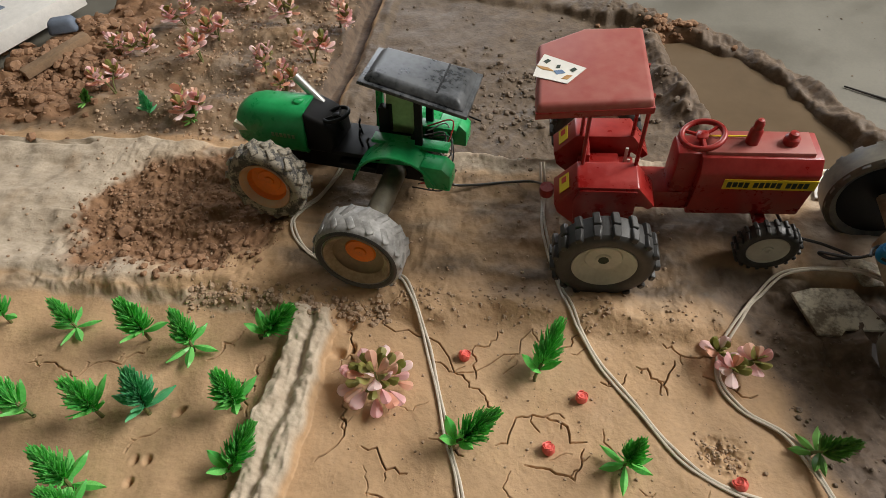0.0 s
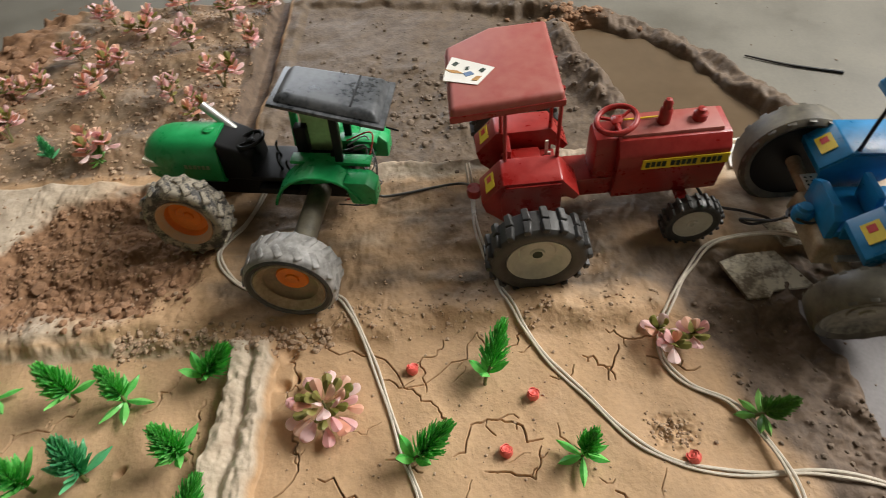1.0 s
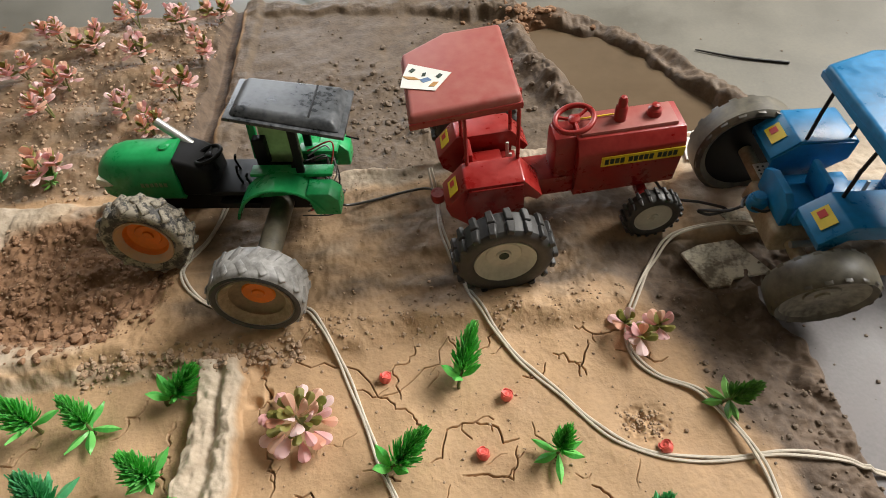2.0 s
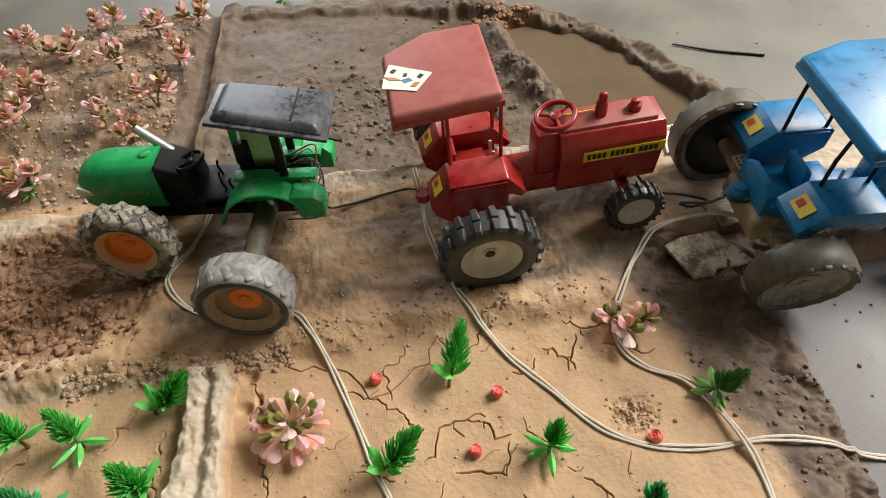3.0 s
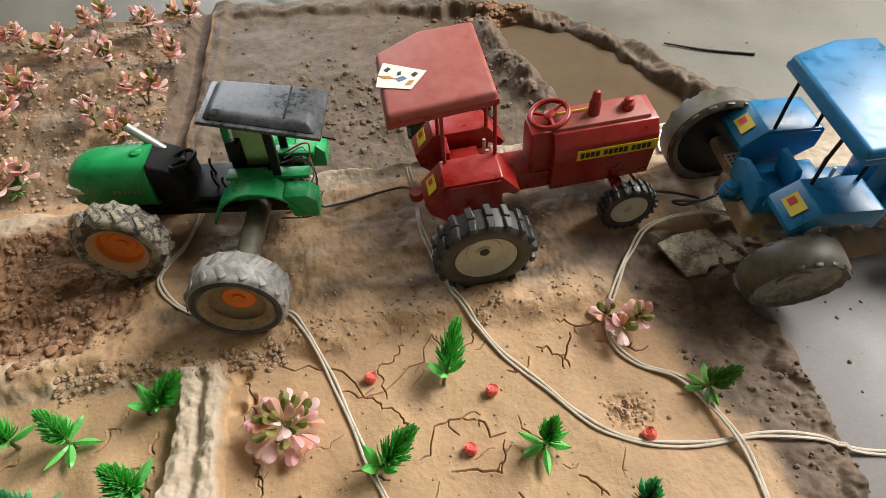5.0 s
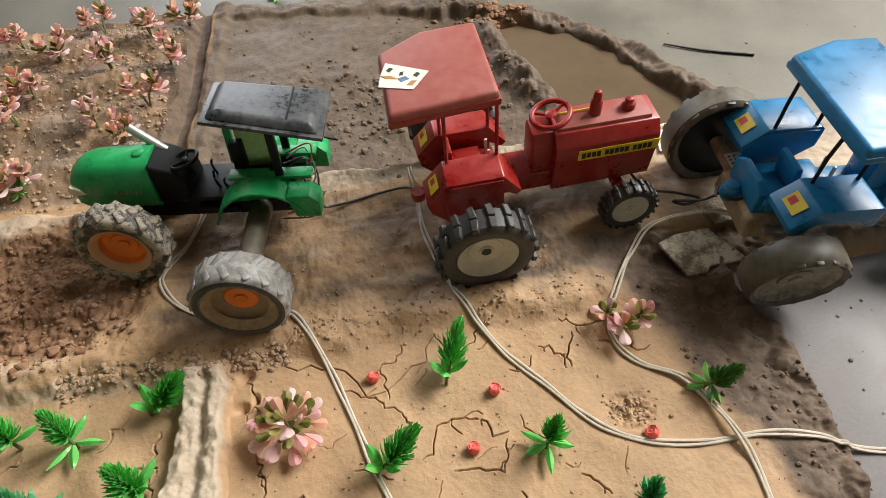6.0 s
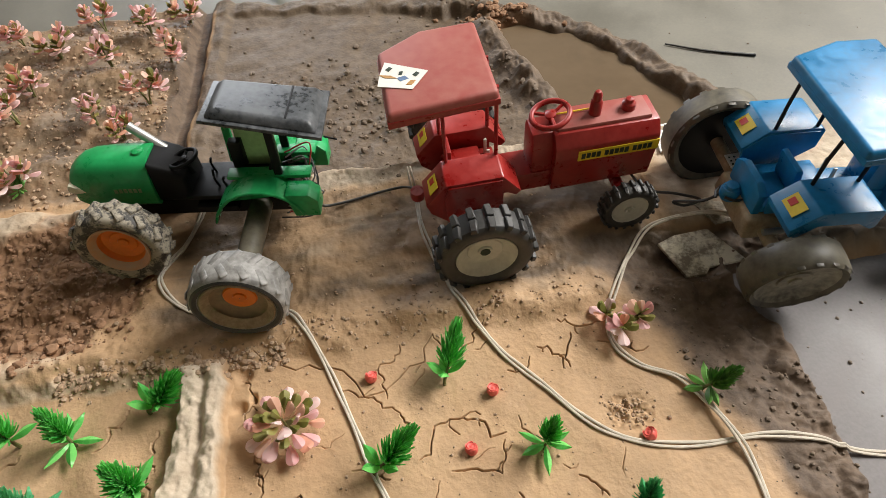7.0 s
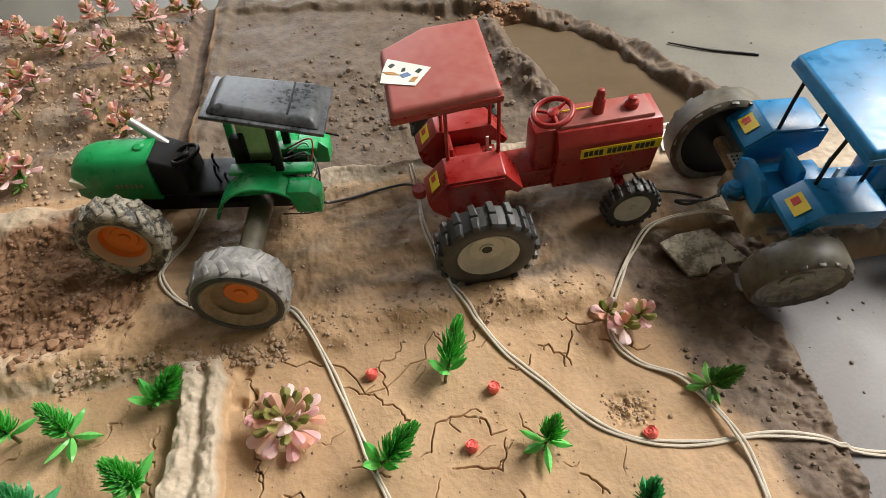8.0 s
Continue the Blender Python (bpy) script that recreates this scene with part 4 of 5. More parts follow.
def green_tractor(m):
    """A green plastic tractor, facing +x, with black cab parts and orange wheel centres."""
    T = empty("toy_tractor", m, "green plastic toy tractor with black canopy and orange rims", "toy tractor", "toy tractors on the road")
    wheel("rear_wheel", T, 0.0035, 0.129, 0.037, 0.0435, 0.034, 1, 0.0305, GREYRUBBER, MUDORANGE, 16, True, "mud-coated wheel with a worn grey tyre", ORANGE, 0.22, 0.50, lug=-0.006, lean=-3, edge_mat=TANRIM, side_mat=RUBBER)
    wheel("rear_wheel", T, 0.0035, -0.065, 0.040, 0.0435, 0.034, -1, 0.0305, GREYRUBBER, MUDORANGE, 16, True, "mud-coated wheel with a worn grey tyre", ORANGE, 0.22, 0.50, lug=0.015, edge_mat=MUDRUBBER)
    wheel("front_wheel", T, 0.1275, 0.059, 0.036, 0.0425, 0.028, 1, 0.0265, MUDRUBBER, ORANGE, 14, True, "orange wheel with a muddy tyre", ORANGE, 0.30, 0.5, lug=0.045, edge_mat=PEACH)
    wheel("front_wheel", T, 0.1275, -0.034, 0.036, 0.0425, 0.028, -1, 0.0265, MUDRUBBER, ORANGE, 14, True, "orange wheel with a muddy tyre", ORANGE, 0.30, 0.5, lug=0.045, edge_mat=PEACH)
    # dark muddy colour also stands for the shade that hides the axle
    part("axle_housing", tube([(0.004, -0.07, 0.042), (0.004, 0.118, 0.038)], 0.011, 18), DARKMUDRUBBER, T, "mud-covered axle tube, darkened for the shade around it")
    part("front_axle", tube([(0.131, -0.045, 0.042), (0.131, 0.05, 0.040)], 0.006, 12), BLACK, T)
    # bonnet: rounded, falling towards the nose
    bon = loft([(0.098, 0.048, 0.0985, 0.0245, 0.0155), (0.128, 0.048, 0.0980, 0.0245, 0.0155), (0.152, 0.048, 0.0960, 0.0242, 0.0152), (0.165, 0.049, 0.0920, 0.0235, 0.0145),
                (0.174, 0.053, 0.0860, 0.0210, 0.0125), (0.179, 0.060, 0.0770, 0.0150, 0.0090)])
    b = part("bonnet", bon, GREEN, T)
    part("bonnet_knob", lathe([(0.0003, 0.0), (0.0058, 0.0), (0.0052, 0.0026), (0.003, 0.0032), (0.0003, 0.0032)], 22, "z"), GREEN, b, "", pose(0.108, 0.004, 0.0972, 0, 1, 0))
    for s in (-1, 1):
        part("headlight", prism([(0.161, 0.0668), (0.174, 0.0655), (0.1782, 0.0705), (0.1755, 0.0765), (0.165, 0.0722)], s * 0.0150, s * 0.0241, "y", 0.0015), LAMPWHITE, b, "cream headlight")
        for i in range(6):
            part("lettering_bar", box(0.109 + i * 0.0045, 0.1120 + i * 0.0045, s * 0.0240, s * 0.0249, 0.0660, 0.0705, 0.0002), PALEGREEN, b)
    part("chassis", prism([(-0.03, 0.030), (0.150, 0.030), (0.156, 0.058), (0.09, 0.060), (0.085, 0.052), (-0.03, 0.055)], -0.017, 0.017, "y", 0.002), BLACK, T)
    dash = prism([(0.064, 0.050), (0.100, 0.050), (0.0995, 0.0965), (0.080, 0.0880), (0.066, 0.079)], -0.0215, 0.0215, "y", 0.004, 0.95, 3)
    part("dashboard", dash, BLACK, T)
    part("floor_plate", box(0.018, 0.070, -0.026, 0.026, 0.055, 0.060, 0.0015), BLACK, T)
    part("footstep", box(0.022, 0.062, 0.020, 0.031, 0.043, 0.050, 0.0015), BLACK, T)
    steering_wheel(T, BLACK, 0.069, 0.004, 0.0885, 0.0135, 16)
    ex = tube([(0.090, -0.013, 0.088), (0.118, -0.017, 0.113)], 0.0044, 16)
    part("exhaust_pipe", ex, CHROME, T, "bare steel pipe")
    # seat and back panel
    part("seat", box(-0.012, 0.016, -0.016, 0.016, 0.060, 0.070, 0.003), BLACK, T)
    part("backrest", box(-0.018, -0.011, -0.002, 0.016, 0.068, 0.082, 0.003), BLACK, T)
    part("cab_panel", prism([(-0.018, 0.070), (0.020, 0.070), (0.018, 0.126), (-0.018, 0.126)], -0.0085, -0.0070, "y", 0.0006), PALEGREEN, T, "dusty translucent green panel")
    part("cab_frame", prism([(0.028, 0.064), (0.036, 0.064), (0.033, 0.130), (0.026, 0.130)], -0.025, -0.020, "y", 0.001), GREEN, T)
    part("instrument_block", box(0.012, 0.024, -0.006, 0.004, 0.074, 0.104, 0.0015), BLACK, T)
    for lx, ly, lz in ((0.040, 0.012, 0.082), (0.048, -0.010, 0.078), (0.030, 0.017, 0.076)):
        part("lever", tube(spline([(lx, ly, 0.058), (lx + 0.003, ly, 0.07), (lx + 0.001, ly + 0.001, lz)], 4), 0.0012, 7), BLACK, T)
    for s in (-1, 1):
        arc, inner = [], []
        for i in range(11):
            a = radians(12 + i * 14.5)
            arc.append((-0.004 + 0.046 * math.cos(a), 0.036 + 0.046 * math.sin(a)))
            inner.append((-0.004 + 0.0432 * math.cos(a), 0.036 + 0.0432 * math.sin(a)))
        shell = prism(arc + inner[::-1], min(s * 0.0235, s * 0.050), max(s * 0.0235, s * 0.050), "y", 0.0008, 1.0, 1)
        g = part("mudguard", shell, GREEN, T)
        part("mudguard_skirt", prism(arc + [(-0.047, 0.058), (0.036, 0.050)], min(s * 0.0215, s * 0.0245), max(s * 0.0215, s * 0.0245), "y", 0.0005), GREEN, g)
        part("mudguard_deck", box(-0.052, 0.026, min(s * 0.010, s * 0.0245), max(s * 0.010, s * 0.0245), 0.0765, 0.0805, 0.0012), GREEN, g)
        part("tail_block", prism([(-0.060, 0.050), (-0.036, 0.050), (-0.030, 0.076), (-0.052, 0.0755), (-0.060, 0.068)], min(s * 0.026, s * 0.0485), max(s * 0.026, s * 0.0485), "y", 0.002), GREEN, g)
    # canopy: a pressed tray with a rounded edge, on one pair of black posts
    for y in (-0.021, 0.021):
        part("roof_post", box(-0.026, -0.0185, y - 0.0022, y + 0.0022, 0.060, 0.131, 0.0008), BLACK, T)
    rm = pose(-0.018, -0.007, 0.1315, 0, -10, 0)
    rim_pts = [(-0.0535, -0.0385), (0.0535, -0.0325), (0.0535, 0.0325), (-0.0535, 0.0385)]
    rf = part("roof", prism(rim_pts, 0.0, 0.0035, "z", 0.0012, 0.99), ROOFGREY, T, "dusty black canopy with scratches", rm)
    part("roof_crown", prism([(-0.0495, -0.0345), (0.0495, -0.0290), (0.0495, 0.0290), (-0.0495, 0.0345)], 0.003, 0.0115, "z", 0.0034, 0.84, 3), ROOFGREY, rf)
    part("roof_groove", box(-0.0215, -0.0195, -0.0262, 0.0262, 0.0105, 0.0119, 0.0004), BLACK, rf)
    part("roof_spike", tube([(-0.054, 0.032, 0.001), (-0.066, 0.034, 0.001)], 0.0008, 6), BLACK, rf)
    rng = random.Random(4)
    for i in range(13):
        y = rng.uniform(-0.02, 0.028)
        z = rng.uniform(0.05, 0.085)
        mt = (WIREGREY, WIREDARK, WIREDARK, WIREGREY, WIRERED)[i % 5]
        pts = [(-0.024, y, z), (-0.042 - rng.uniform(0, 0.01), y + rng.uniform(-0.01, 0.012), z + rng.uniform(-0.004, 0.010)),
               (-0.046 + rng.uniform(-0.008, 0.010), y + rng.uniform(-0.006, 0.015), z - 0.022), (-0.022 + rng.uniform(-0.012, 0.01), y + rng.uniform(0, 0.02), 0.036)]
        part("loose_wire", tube(spline(pts, 6), 0.0008, 6), mt, T)
    return T


green = green_tractor(pose(-0.1423, 0.0559, 0.0059, 3.8, -2.9, 174.4) @ Matrix.Scale(0.843, 4))

# ---------------------------------------------------------------- plants


def leaf(bm, base, yaw, up, L, W, curl=0.3, spoon=0.65, thick=0.0004):
    """One closed thick leaf; spoon: where along it is widest."""
    n = 6 if W < 0.0025 else 9
    d = Vector((math.cos(yaw) * math.cos(up), math.sin(yaw) * math.cos(up), math.sin(up)))
    side = Vector((-math.sin(yaw), math.cos(yaw), 0))
    nor = d.cross(side) * -1
    rows = []
    for i in range(n + 1):
        t = math.sin(math.pi / 2 * i / n)
        w = W / 2 * max(0.07, (t / spoon) ** 0.9 * (1.6 - 0.6 * t / spoon) / 1.0 if t < spoon else (math.sqrt(max(0.0, 1 - ((t - spoon) / (1 - spoon)) ** 2)) if spoon > 0.62 else 1 - ((t - spoon) / (1 - spoon)) ** 1.5))
        c = Vector(base) + d * L * t - nor * curl * L * t * t * -1 * 0.5 + Vector((0, 0, -curl * L * t * t * 0.6))
        rows.append([bm.verts.new(c - side * w + nor * w * 0.10), bm.verts.new(c + nor * -thick), bm.verts.new(c + side * w + nor * w * 0.10), bm.verts.new(c - nor * thick * 3)])
    for p, q in zip(rows, rows[1:]):
        for a in range(4):
            bm.faces.new((p[a], p[(a + 1) % 4], q[(a + 1) % 4], q[a]))
    bm.faces.new(rows[0]), bm.faces.new(rows[-1][::-1])


def green_sprig(seed, label, H=0.044, lean=0.0, leafmat=None, broad=5, low=False):
    """A plastic sprig: stem, a few broad oval leaves, and a dense cone of fine needles."""
    rng = random.Random(seed)
    P = empty("plastic_plant", Matrix(), label, "plastic plant", "green plastic sprigs")
    lm = leafmat or LEAF
    axis = Vector((lean, 0, 1)).normalized()
    part("stem", tube(spline([(0, 0, -0.004), Vector((0, 0, 1)) * H * 0.10, axis * H * 0.28, axis * H * 0.7], 5), 0.0015, 7, None, 0.0008), STEM, P)
    for k in range(broad):
        bm = bmesh.new()
        yaw = k * 6.283 / broad + rng.uniform(-0.5, 0.5)
        back = math.cos(yaw) * lean
        up = rng.uniform(0.15, 0.5) if low or k == 0 else rng.uniform(0.7, 1.1) - 0.4 * back
        leaf(bm, axis * H * rng.uniform(0.08, 0.24), yaw, up, H * rng.uniform(0.38, 0.52), H * rng.uniform(0.13, 0.17), 0.15, 0.55)
        part("leaf", bm, lm, P)
    head = bmesh.new()
    turn = Vector((0, 0, 1)).rotation_difference(axis).to_matrix().to_4x4()
    total = 270
    for i in range(total):
        t = i / total
        yaw = i * 2.39996 + rng.uniform(-0.3, 0.3)
        out = H * 0.03 * rng.random()
        base = (out * math.cos(yaw), out * math.sin(yaw), H * (0.26 + 0.54 * t))
        leaf(head, base, yaw, 0.48 + 0.9 * t + rng.uniform(-0.2, 0.2), H * (0.25 - 0.05 * t) * rng.uniform(0.8, 1.15), H * 0.030, -0.25, 0.5, 0.00025)
    bmesh.ops.transform(head, matrix=turn, verts=head.verts)
    part("needle_head", head, lm, P, "dense head of fine needles")
    return P


def pink_clump(seed, label, R=0.026, H=0.040, stems=3, per=11, olive=0.3):
    """A few thin stems, each with a rosette of spoon-shaped pink and peach leaves round olive ones."""
    rng = random.Random(seed)
    P = empty("plastic_flower", Matrix(), label, "plastic flower", "pink plastic flowering plants")
    wood, pk, pc, ol = bmesh.new(), bmesh.new(), bmesh.new(), bmesh.new()
    for k in range(stems):
        a = k * 6.283 / stems + rng.uniform(-0.5, 0.5)
        r = R * rng.uniform(0.30, 0.52) if stems > 1 else 0.0
        tip = Vector((r * math.cos(a), r * math.sin(a), H * rng.uniform(0.50, 0.72)))
        tube(spline([(0, 0, -0.004), (tip.x * 0.3, tip.y * 0.3, tip.z * 0.5), tip], 4), 0.0010, 6, wood, 0.0007)
        for j in range(per):
            t = j / per
            yaw = j * 2.39996 + rng.uniform(-0.4, 0.4)
            up = (0.12 if stems > 1 else -0.05) + 1.15 * t ** (0.8 if stems > 1 else 1.3) + rng.uniform(-0.2, 0.2)
            base = tip + Vector((0, 0, -H * 0.30 * (1 - t)))
            if stems == 1:
                base += Vector((math.cos(yaw), math.sin(yaw), 0)) * R * 0.42 * (1 - t) ** 0.7
            bm = ol if rng.random() < olive * (1.5 if 0.3 < t < 0.9 else 0.4) else pc if rng.random() < 0.3 + 0.3 * (t > 0.8) else pk
            size = rng.uniform(0.38, 0.52) * (0.85 if bm is ol else 1.0) * (0.86 if stems == 1 else 1.0)
            leaf(bm, base, yaw, up, R * size, R * size * rng.uniform(0.54, 0.68), 0.05, 0.72)
    part("stem", wood, STEM, P)
    part("pink_leaves", pk, PINK, P, "pale pink spoon-shaped leaves")
    part("peach_leaves", pc, PEACHLEAF, P, "peach spoon-shaped leaves")
    part("olive_leaves", ol, OLIVE, P, "olive green inner leaves")
    return P


def plant_out(kinds, spots):
    """The first spots take the originals, the others copies."""
    used = set()
    for kind, x, y, yaw, s in spots:
        m = Matrix.Translation((x, y, gz(x, y))) @ Matrix.Rotation(radians(yaw), 4, "Z") @ Matrix.Scale(s, 4)
        if kind in used:
            copy_thing(kinds[kind], m).matrix_basis = m
        else:
            used.add(kind)
            kinds[kind].matrix_basis = m


sprigs = [green_sprig(1, "bright green plastic sprig with needled head, stuck in clay", 0.050), green_sprig(2, "green plastic sprig leaning over in cracked clay", 0.050, 0.85, None, 4),
          green_sprig(3, "bluish green broad-leaved plastic sprig in clay", 0.045, 0.15, LEAFBLUE, 7), green_sprig(5, "dark green plastic sprig in wet mud", 0.034, 0.5, LEAFDARK, 6, True),
          green_sprig(8, "low green plastic sprig with spread leaves in clay", 0.046, 0.2, None, 6, True)]
plant_out(sprigs, [
    (0, -0.441, -0.119, 10, 0.95), (4, -0.377, -0.121, 150, 0.85), (0, -0.317, -0.121, 40, 1.1), (4, -0.276, -0.127, 120, 0.98), (1, -0.227, -0.111, 12, 1.05),
    (0, -0.320, -0.187, 200, 1.1), (2, -0.288, -0.180, 60, 1.2), (0, -0.222, -0.169, 80, 1.1), (1, -0.214, -0.217, 50, 1.0), (1, -0.371, -0.193, 160, 1.05),
    (4, -0.312, -0.237, 130, 1.1), (0, -0.300, -0.252, 100, 0.95),
    (1, -0.016, -0.123, 62, 1.0), (1, -0.069, -0.180, 22, 1.02), (4, 0.042, -0.180, 30, 0.85), (3, 0.158, -0.157, -10, 1.1), (2, 0.092, -0.226, 60, 0.85)])
plant_out([copy_thing(sprigs[3], Matrix()), copy_thing(sprigs[2], Matrix())], [
    (0, -0.170, 0.505, 0, 0.9), (0, -0.120, 0.496, 80, 0.85), (0, -0.075, 0.486, 150, 0.9), (0, -0.025, 0.474, 40, 0.8),
    (0, -0.541, 0.167, 0, 0.8), (1, -0.452, 0.152, 90, 0.7), (0, -0.398, 0.142, 60, 0.7)])

clumps = [pink_clump(1, "pink and peach plastic flowering plant in tilled soil", 0.027, 0.040, 3, 16), pink_clump(2, "pale pink plastic flowering plant in tilled soil", 0.028, 0.044, 2, 20),
          pink_clump(3, "peach and olive plastic flowering plant in clay", 0.036, 0.030, 1, 44, 0.35), pink_clump(4, "loose pink plastic flowering plant in tilled soil", 0.025, 0.046, 3, 13, 0.2),
          pink_clump(6, "small peach and green plastic flowering plant beside a wire", 0.030, 0.024, 3, 11, 0.5)]
plant_out(clumps, [
    (2, -0.127, -0.140, 0, 1.0), (4, 0.124, -0.098, 140, 1.0),
    (0, -0.397, 0.150, 10, 1.1), (1, -0.515, 0.191, 60, 1.05), (0, -0.522, 0.279, 100, 1.0), (3, -0.552, 0.273, 30, 0.9), (1, -0.495, 0.344, 200, 1.05),
    (0, -0.436, 0.313, 0, 1.1), (1, -0.429, 0.251, 90, 1.1), (3, -0.346, 0.239, 150, 1.0), (1, -0.293, 0.262, 10, 1.1), (0, -0.426, 0.389, 70, 1.1),
    (3, -0.355, 0.352, 220, 1.1), (1, -0.281, 0.340, 300, 1.05), (0, -0.312, 0.211, 130, 0.9), (1, -0.385, 0.446, 50, 1.1), (3, -0.316, 0.410, 20, 1.05),
    (0, -0.275, 0.441, 75, 1.1), (1, -0.480, 0.425, 160, 1.0)])


def rosebud(seed):
    rng = random.Random(seed)
    P = empty("rosebud", Matrix(), "tiny coral foam rosebud lying on clay", "rosebud", "coral rosebuds")
    core = lathe([(0.0002, 0.0), (0.0030, 0.0004), (0.0042, 0.0025), (0.0040, 0.0052), (0.0028, 0.0066), (0.0016, 0.0060), (0.0002, 0.0064)], 18, "z")
    part("bud", core, ROSE, P)
    for k in range(5):
        bm = bmesh.new()
        a0 = k * 1.26
        rows = []
        for i in range(7):
            a = a0 + i * 0.27
            r = 0.0044 + 0.0003 * math.sin(i) - (0.0010 if k % 2 else 0)
            rows.append([bm.verts.new((r * math.cos(a) * q, r * math.sin(a) * q, z + rng.uniform(-2e-4, 2e-4))) for q, z in ((0.75, 0.0008), (1.0, 0.0034), (0.93, 0.0066), (0.83, 0.0064), (0.88, 0.0034))])
        for p, q in zip(rows, rows[1:]):
            for j in range(5):
                bm.faces.new((p[j], p[(j + 1) % 5], q[(j + 1) % 5], q[j]))
        part("petal", bm, ROSE, P)
    return P


bud = rosebud(1)
for i, (x, y) in enumerate(((-0.069, -0.112), (0.016, -0.136), (-0.005, -0.175), (0.114, -0.184))):
    m = Matrix.Translation((x, y, gz(x, y) - 0.0004)) @ pose(0, 0, 0, 18 * (i - 1), 15, 70 * i)
    if i:
        copy_thing(bud, m)
    else:
        bud.matrix_basis = m

# ---------------------------------------------------------------- wires


def bed_of(x, y):
    """What a wire lies on: the clay or, past its edge, the wet cement."""
    return max(gz(x, y), FLOOR_Z + 0.002)


def flex(name, label, pts, material, r=0.0011, gap=0.0012, lift=0.0):
    """A two-core flex lying on the ground; a third value in a point is its height above the clay."""
    P = empty(name, Matrix(), label, "wire", "wires across the clay")
    line = spline([(p[0], p[1], bed_of(p[0], p[1]) + r + (p[2] if len(p) > 2 else 0.0) + lift) for p in pts], 9)
    for i, s in enumerate((-1, 1)):
        side = []
        for k, q in enumerate(line):
            d = (line[min(k + 1, len(line) - 1)] - line[max(k - 1, 0)])
            n = Vector((-d.y, d.x, 0)).normalized()
            low = max(q.z, bed_of(q.x, q.y) + r * 0.8)
            side.append(Vector((q.x, q.y, low)) + n * s * gap * (1 + 0.35 * math.sin(k * 0.35)))
        part("strand", tube(side, r, 7), material, P)
    return P


flex("flex_wire", "clear two-core wire running under a green tractor", [(-0.205, 0.085, 0.004), (-0.213, 0.063, 0.002), (-0.222, 0.039), (-0.231, 0.016), (-0.232, -0.003), (-0.221, -0.021), (-0.200, -0.036), (-0.165, -0.042), (-0.131, -0.045),
     (-0.115, -0.065), (-0.100, -0.096), (-0.089, -0.125), (-0.078, -0.156), (-0.070, -0.180), (-0.060, -0.205), (-0.045, -0.26)], WIRE)
flex("flex_wire", "clear two-core wire running under a red tractor", [(-0.020, 0.075, 0.02), (-0.017, 0.052, 0.006), (-0.016, 0.021), (-0.010, -0.009), (0.001, -0.046), (0.014, -0.077), (0.030, -0.107), (0.053, -0.136),
     (0.070, -0.160), (0.088, -0.177), (0.111, -0.188), (0.146, -0.193), (0.183, -0.194, 0.001), (0.217, -0.201, 0.002), (0.255, -0.213), (0.36, -0.23)], WIRE)
flex("flex_wire", "clear two-core wire leading to a blue tractor", [(0.250, -0.030, 0.020), (0.222, -0.012, 0.008), (0.175, -0.012, 0.004), (0.151, -0.032, 0.003), (0.133, -0.057, 0.003), (0.114, -0.088, 0.003), (0.111, -0.110),
     (0.123, -0.131), (0.146, -0.146, 0.002), (0.157, -0.167, 0.002), (0.165, -0.191, 0.004), (0.169, -0.214), (0.165, -0.26)], WIRE)


def cable(name, label, pts, r, material):
    ob = part(name, tube(spline(pts, 8), r, 8), material)
    return tagged(ob, label, "wire", "wires across the clay")


cable("tow_cable", "black wire from a green tractor's tail to a red tractor's hitch", [(-0.103, 0.048, 0.036), (-0.099, 0.056, 0.016), (-0.080, 0.060, 0.0125), (-0.050, 0.066, 0.0125), (-0.028, 0.066, 0.0150), (-0.015, 0.040, 0.036)], 0.0012, WIREDARK)
cable("tow_cable", "dark looped wire from a red tractor to a blue tractor", [(0.160, 0.030, 0.038), (0.180, 0.022, 0.015), (0.205, 0.014, 0.012), (0.220, 0.002, 0.014), (0.205, -0.002, 0.014), (0.198, 0.004, 0.014), (0.214, -0.010, 0.026), (0.222, -0.018, 0.042)], 0.0012, WIREDARK)

# ---------------------------------------------------------------- boards, paper, sticks


def flat_thing(name, label, category, pts, thick, material, lift=0.0, m=None, bevel=0.0006):
    cx, cy = sum(p[0] for p in pts) / len(pts), sum(p[1] for p in pts) / len(pts)
    z = max(gz(cx, cy), sum(gz(*p) for p in pts) / len(pts)) + lift
    ob = part(name, prism([(x - cx, y - cy) for x, y in pts], 0, thick, "z", bevel), material, None, "", Matrix.Translation((cx, cy, z)) @ (m or Matrix()))
    return tagged(ob, label, category)


flat_thing("board", "mud-spattered pale board half sunk in mud", "board", [(0.174, -0.030), (0.190, -0.024), (0.219, -0.022), (0.236, -0.058), (0.205, -0.060), (0.200, -0.066), (0.184, -0.066)], 0.003, SLABMAT, 0.0035, pose(0, 0, 0, 0, 0, 0))
flat_thing("paper", "crumpled white paper scrap on the road", "paper", [(0.216, 0.102), (0.236, 0.104), (0.258, 0.100), (0.255, 0.080), (0.232, 0.066), (0.210, 0.066)], 0.0015, PAPER, 0.0008)
flat_thing("board", "bare pale board lying under the blue tractor", "board", [(0.215, 0.008), (0.262, 0.010), (0.262, -0.020), (0.225, -0.022)], 0.002, SLABMAT, 0.0005)
stick = part("stick", tube(spline([(0.298, 0.270, FLOOR_Z + 0.0017), (0.337, 0.246, FLOOR_Z + 0.0017), (0.386, 0.225, FLOOR_Z + 0.0017)], 6), 0.0009, 7, None, 0.0017), WIREDARK)
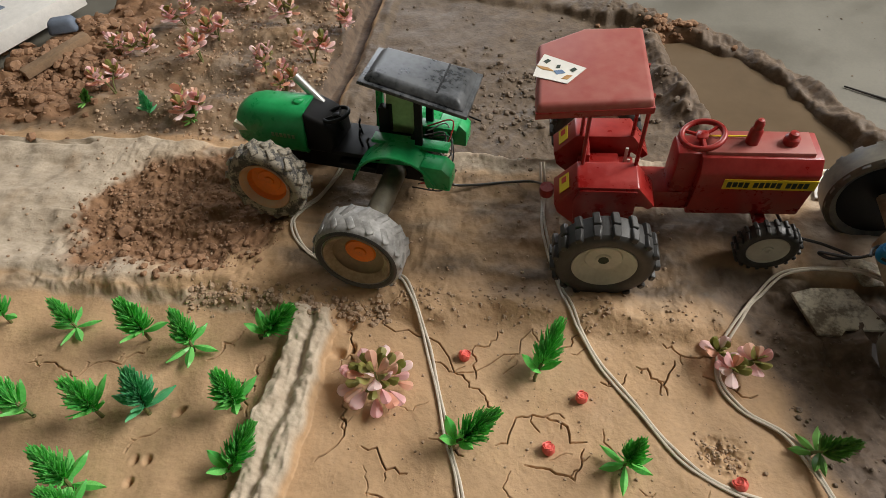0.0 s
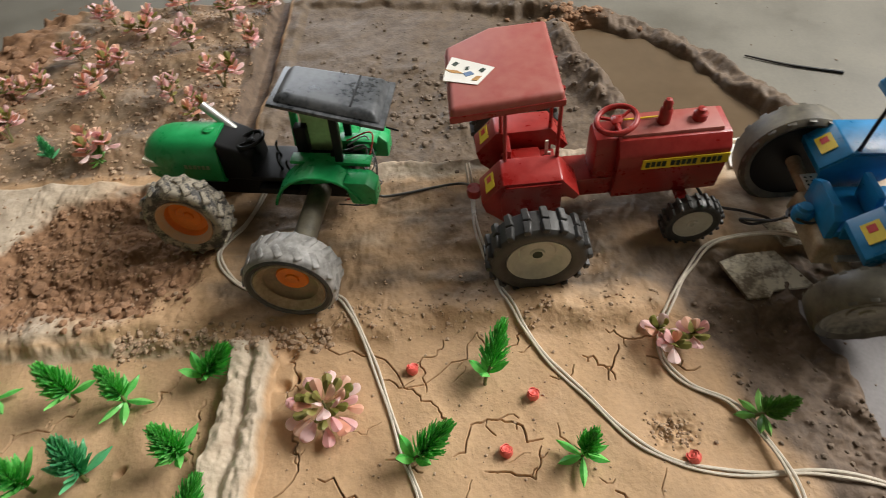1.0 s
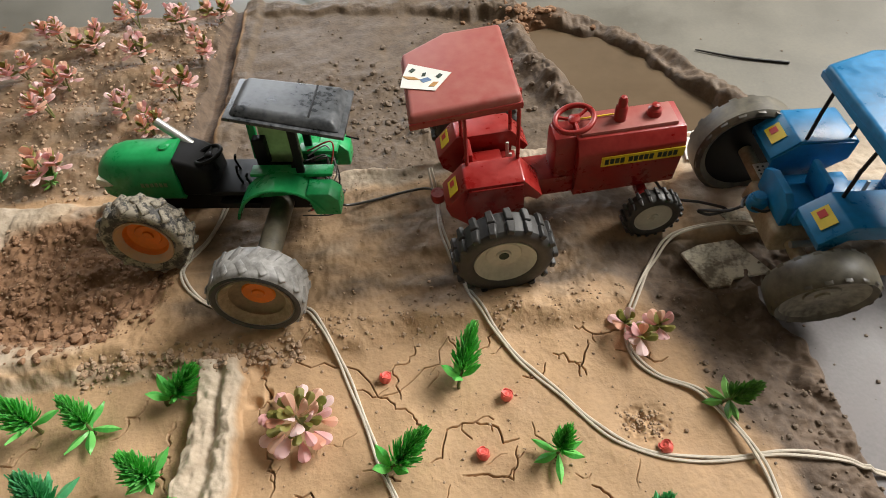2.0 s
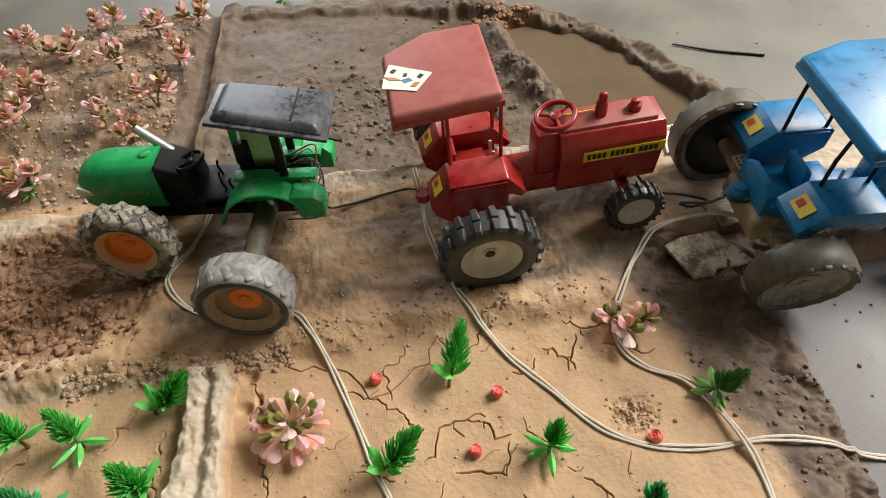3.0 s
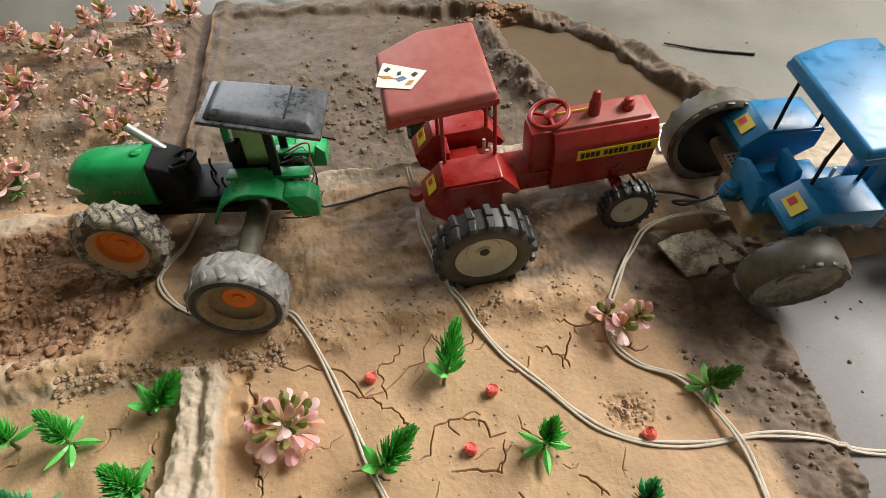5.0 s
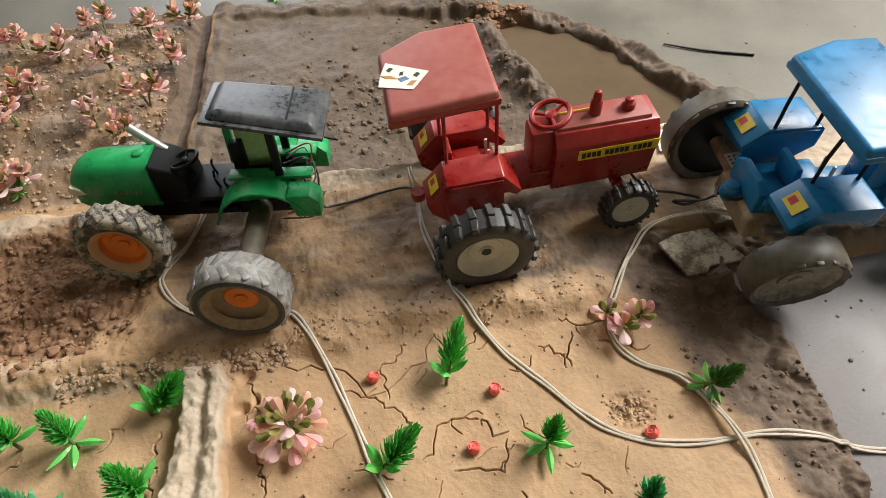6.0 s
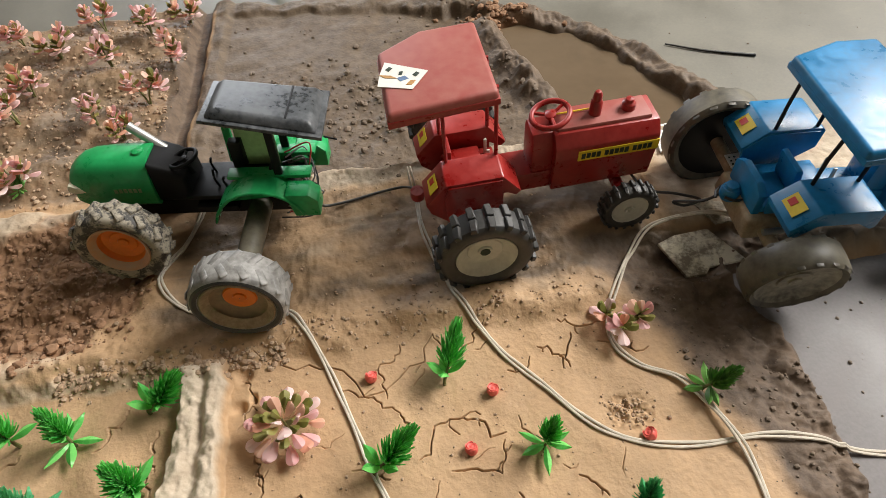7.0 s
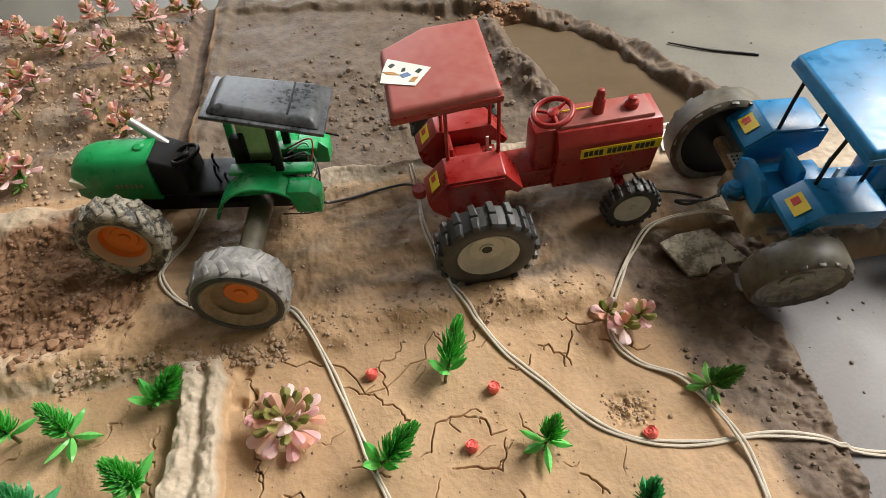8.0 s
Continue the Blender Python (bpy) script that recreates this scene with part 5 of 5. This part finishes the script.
tagged(stick, "thin dark stick lying on the cement floor", "stick")

# left end: foam block, timber and rubble
fb = empty("foam_block", pose(-0.782, 0.362, FLOOR_Z + 0.014, 0, 0, -20), "broken white foam block with a dark recess", "foam block")
part("body", box(-0.085, 0.085, -0.075, 0.075, 0, 0.024, 0.002), FOAM, fb)
# flat dark patch on the top paints the shade of a recess
part("recess_shade", box(-0.01, 0.03, -0.045, -0.005, 0.0238, 0.0252, 0.0005), CLOTH, fb, "dark grey patch painting a shaded recess")
tagged(part("cloth_scrap", box(-0.020, 0.020, -0.012, 0.012, 0, 0.018, 0.006, 0.75, 3), CLOTH, None, "", pose(-0.655, 0.318, gz(-0.655, 0.318) - 0.002, 0, 0, 20)), "crumpled grey blue cloth under a block", "cloth")
tagged(part("timber_strip", box(-0.045, 0.045, -0.007, 0.007, 0, 0.010, 0.001), WOOD, None, "", pose(-0.622, 0.250, gz(-0.622, 0.250) + 0.003, 0, -4, 62)), "short weathered strip of wood on rubble", "timber")

# ---------------------------------------------------------------- crumbs, clods and twigs


def crumbs(name, label, material, spots, seed, level=None):
    """Many small irregular lumps in one mesh."""
    rng = np.random.RandomState(seed)
    base = bmesh.new()
    bmesh.ops.create_icosphere(base, subdivisions=2, radius=1.0)
    bv = np.array([v.co[:] for v in base.verts])
    bf = np.array([[v.index for v in f.verts] for f in base.faces])
    base.free()
    xs, ys, rs = (np.array(v) for v in zip(*spots))
    zs = soil(xs, ys, False)[0] if level is None else np.full(len(xs), level)
    co, fa = [], []
    for k in range(len(xs)):
        sh = bv * rng.uniform(0.80, 1.15, (len(bv), 1)) * (1 + 0.22 * np.sign(bv @ rng.normal(0, 1, 3))[:, None] * (rng.rand() < 0.6)) * rs[k] * np.array([1, rng.uniform(0.7, 1.2), rng.uniform(0.55, 0.85)])
        a = rng.uniform(0, 6.28)
        c, s = math.cos(a), math.sin(a)
        sh = np.stack([sh[:, 0] * c - sh[:, 1] * s, sh[:, 0] * s + sh[:, 1] * c, sh[:, 2]], 1)
        co.append(sh + np.array([xs[k], ys[k], zs[k] + rs[k] * 0.3]))
        fa.append(bf + len(bv) * k)
    me = bpy.data.meshes.new(name)
    me.from_pydata(np.concatenate(co).tolist(), [], np.concatenate(fa).tolist())
    me.materials.append(material)
    return tagged(new(name, me), label, "soil", kind="stuff")


def scatter(n, seed, place, lo, hi, power=2.5):
    rng = random.Random(seed)
    return [(*place(rng), lo + (hi - lo) * rng.random() ** power) for _ in range(n)]


def in_pit(r):
    a, q = r.uniform(0, 6.28), r.random() ** 0.6
    return -0.345 + 0.11 * q * math.cos(a), 0.006 + 0.080 * q * math.sin(a)


crumbs("red_soil_crumbs", "loose red soil crumbs and clods in the road", CLODRED,
       scatter(2000, 1, in_pit, 0.0004, 0.0030, 6) + scatter(45, 2, lambda r: (r.gauss(-0.335, 0.035), r.gauss(-0.042, 0.012)), 0.0015, 0.0058, 2.2), 1)
crumbs("field_clods", "dark mud clods in the ploughed field", CLODMUD,
       scatter(520, 3, lambda r: (r.gauss(-0.035, 0.085), r.gauss(0.215, 0.05)), 0.0008, 0.0042, 2.5)
       + scatter(160, 4, lambda r: (r.uniform(-0.22, 0.09), r.uniform(0.12, 0.42)), 0.0006, 0.0025), 2)
crumbs("road_crumbs", "tan crumbs along the road's edges", CLODPALE,
       scatter(420, 5, lambda r: (r.uniform(-0.30, -0.13), r.gauss(-0.080, 0.006)), 0.0006, 0.0030)
       + scatter(300, 6, lambda r: (r.uniform(-0.15, 0.12), r.gauss(-0.068, 0.010)), 0.0004, 0.0018)
       + scatter(750, 7, lambda r: (r.uniform(-0.50, 0.10), r.uniform(-0.07, 0.10)), 0.0004, 0.0017)
       + scatter(110, 8, lambda r: (r.gauss(0.104, 0.008), r.gauss(-0.163, 0.007)), 0.0005, 0.0016)
       + scatter(320, 9, lambda r: (r.uniform(-0.16, 0.10), r.uniform(-0.24, -0.09)), 0.0003, 0.0012), 3)
crumbs("bed_crumbs", "grey brown crumbs in the flower bed", CLODPALE,
       scatter(1800, 10, lambda r: (r.uniform(-0.52, -0.27), r.uniform(0.12, 0.47)), 0.0006, 0.0030, 3), 4)
crumbs("mud_crumbs", "dark crumbs on the wet slope and bank", CLODMUD,
       scatter(420, 11, lambda r: (lambda y: (float(along(SHORE, y, 1)) + r.uniform(0.0, 0.075), y))(r.uniform(-0.26, -0.05)), 0.0003, 0.0020, 3.5)
       + scatter(10, 12, lambda r: (r.uniform(0.15, 0.2), r.uniform(-0.25, -0.07)), 0.0004, 0.0012), 5)
crumbs("bank_rubble", "reddish broken clods on the field's bank", CLODRED,
       scatter(90, 13, lambda r: (r.gauss(0.115, 0.028), r.gauss(0.352, 0.012)), 0.0012, 0.0055, 1.6), 6)
crumbs("rubble", "heap of brown clods beside a foam block", CLODRED,
       scatter(900, 14, lambda r: (r.gauss(-0.615, 0.04), r.gauss(0.245, 0.055)), 0.0010, 0.0085, 3.2), 7)
crumbs("cement_specks", "dark mud specks dropped on damp cement", CLODMUD,
       scatter(150, 15, lambda r: (r.uniform(0.245, 0.42), r.uniform(-0.33, -0.06)), 0.0003, 0.0016, 3.0), 8, FLOOR_Z + 0.002)
crumbs("floor_grit", "fine grit on the cement floor", CLODMUD,
       scatter(90, 16, lambda r: (r.uniform(0.30, 0.60), r.uniform(0.12, 0.55)), 0.0003, 0.0014, 3.0), 9, FLOOR_Z)
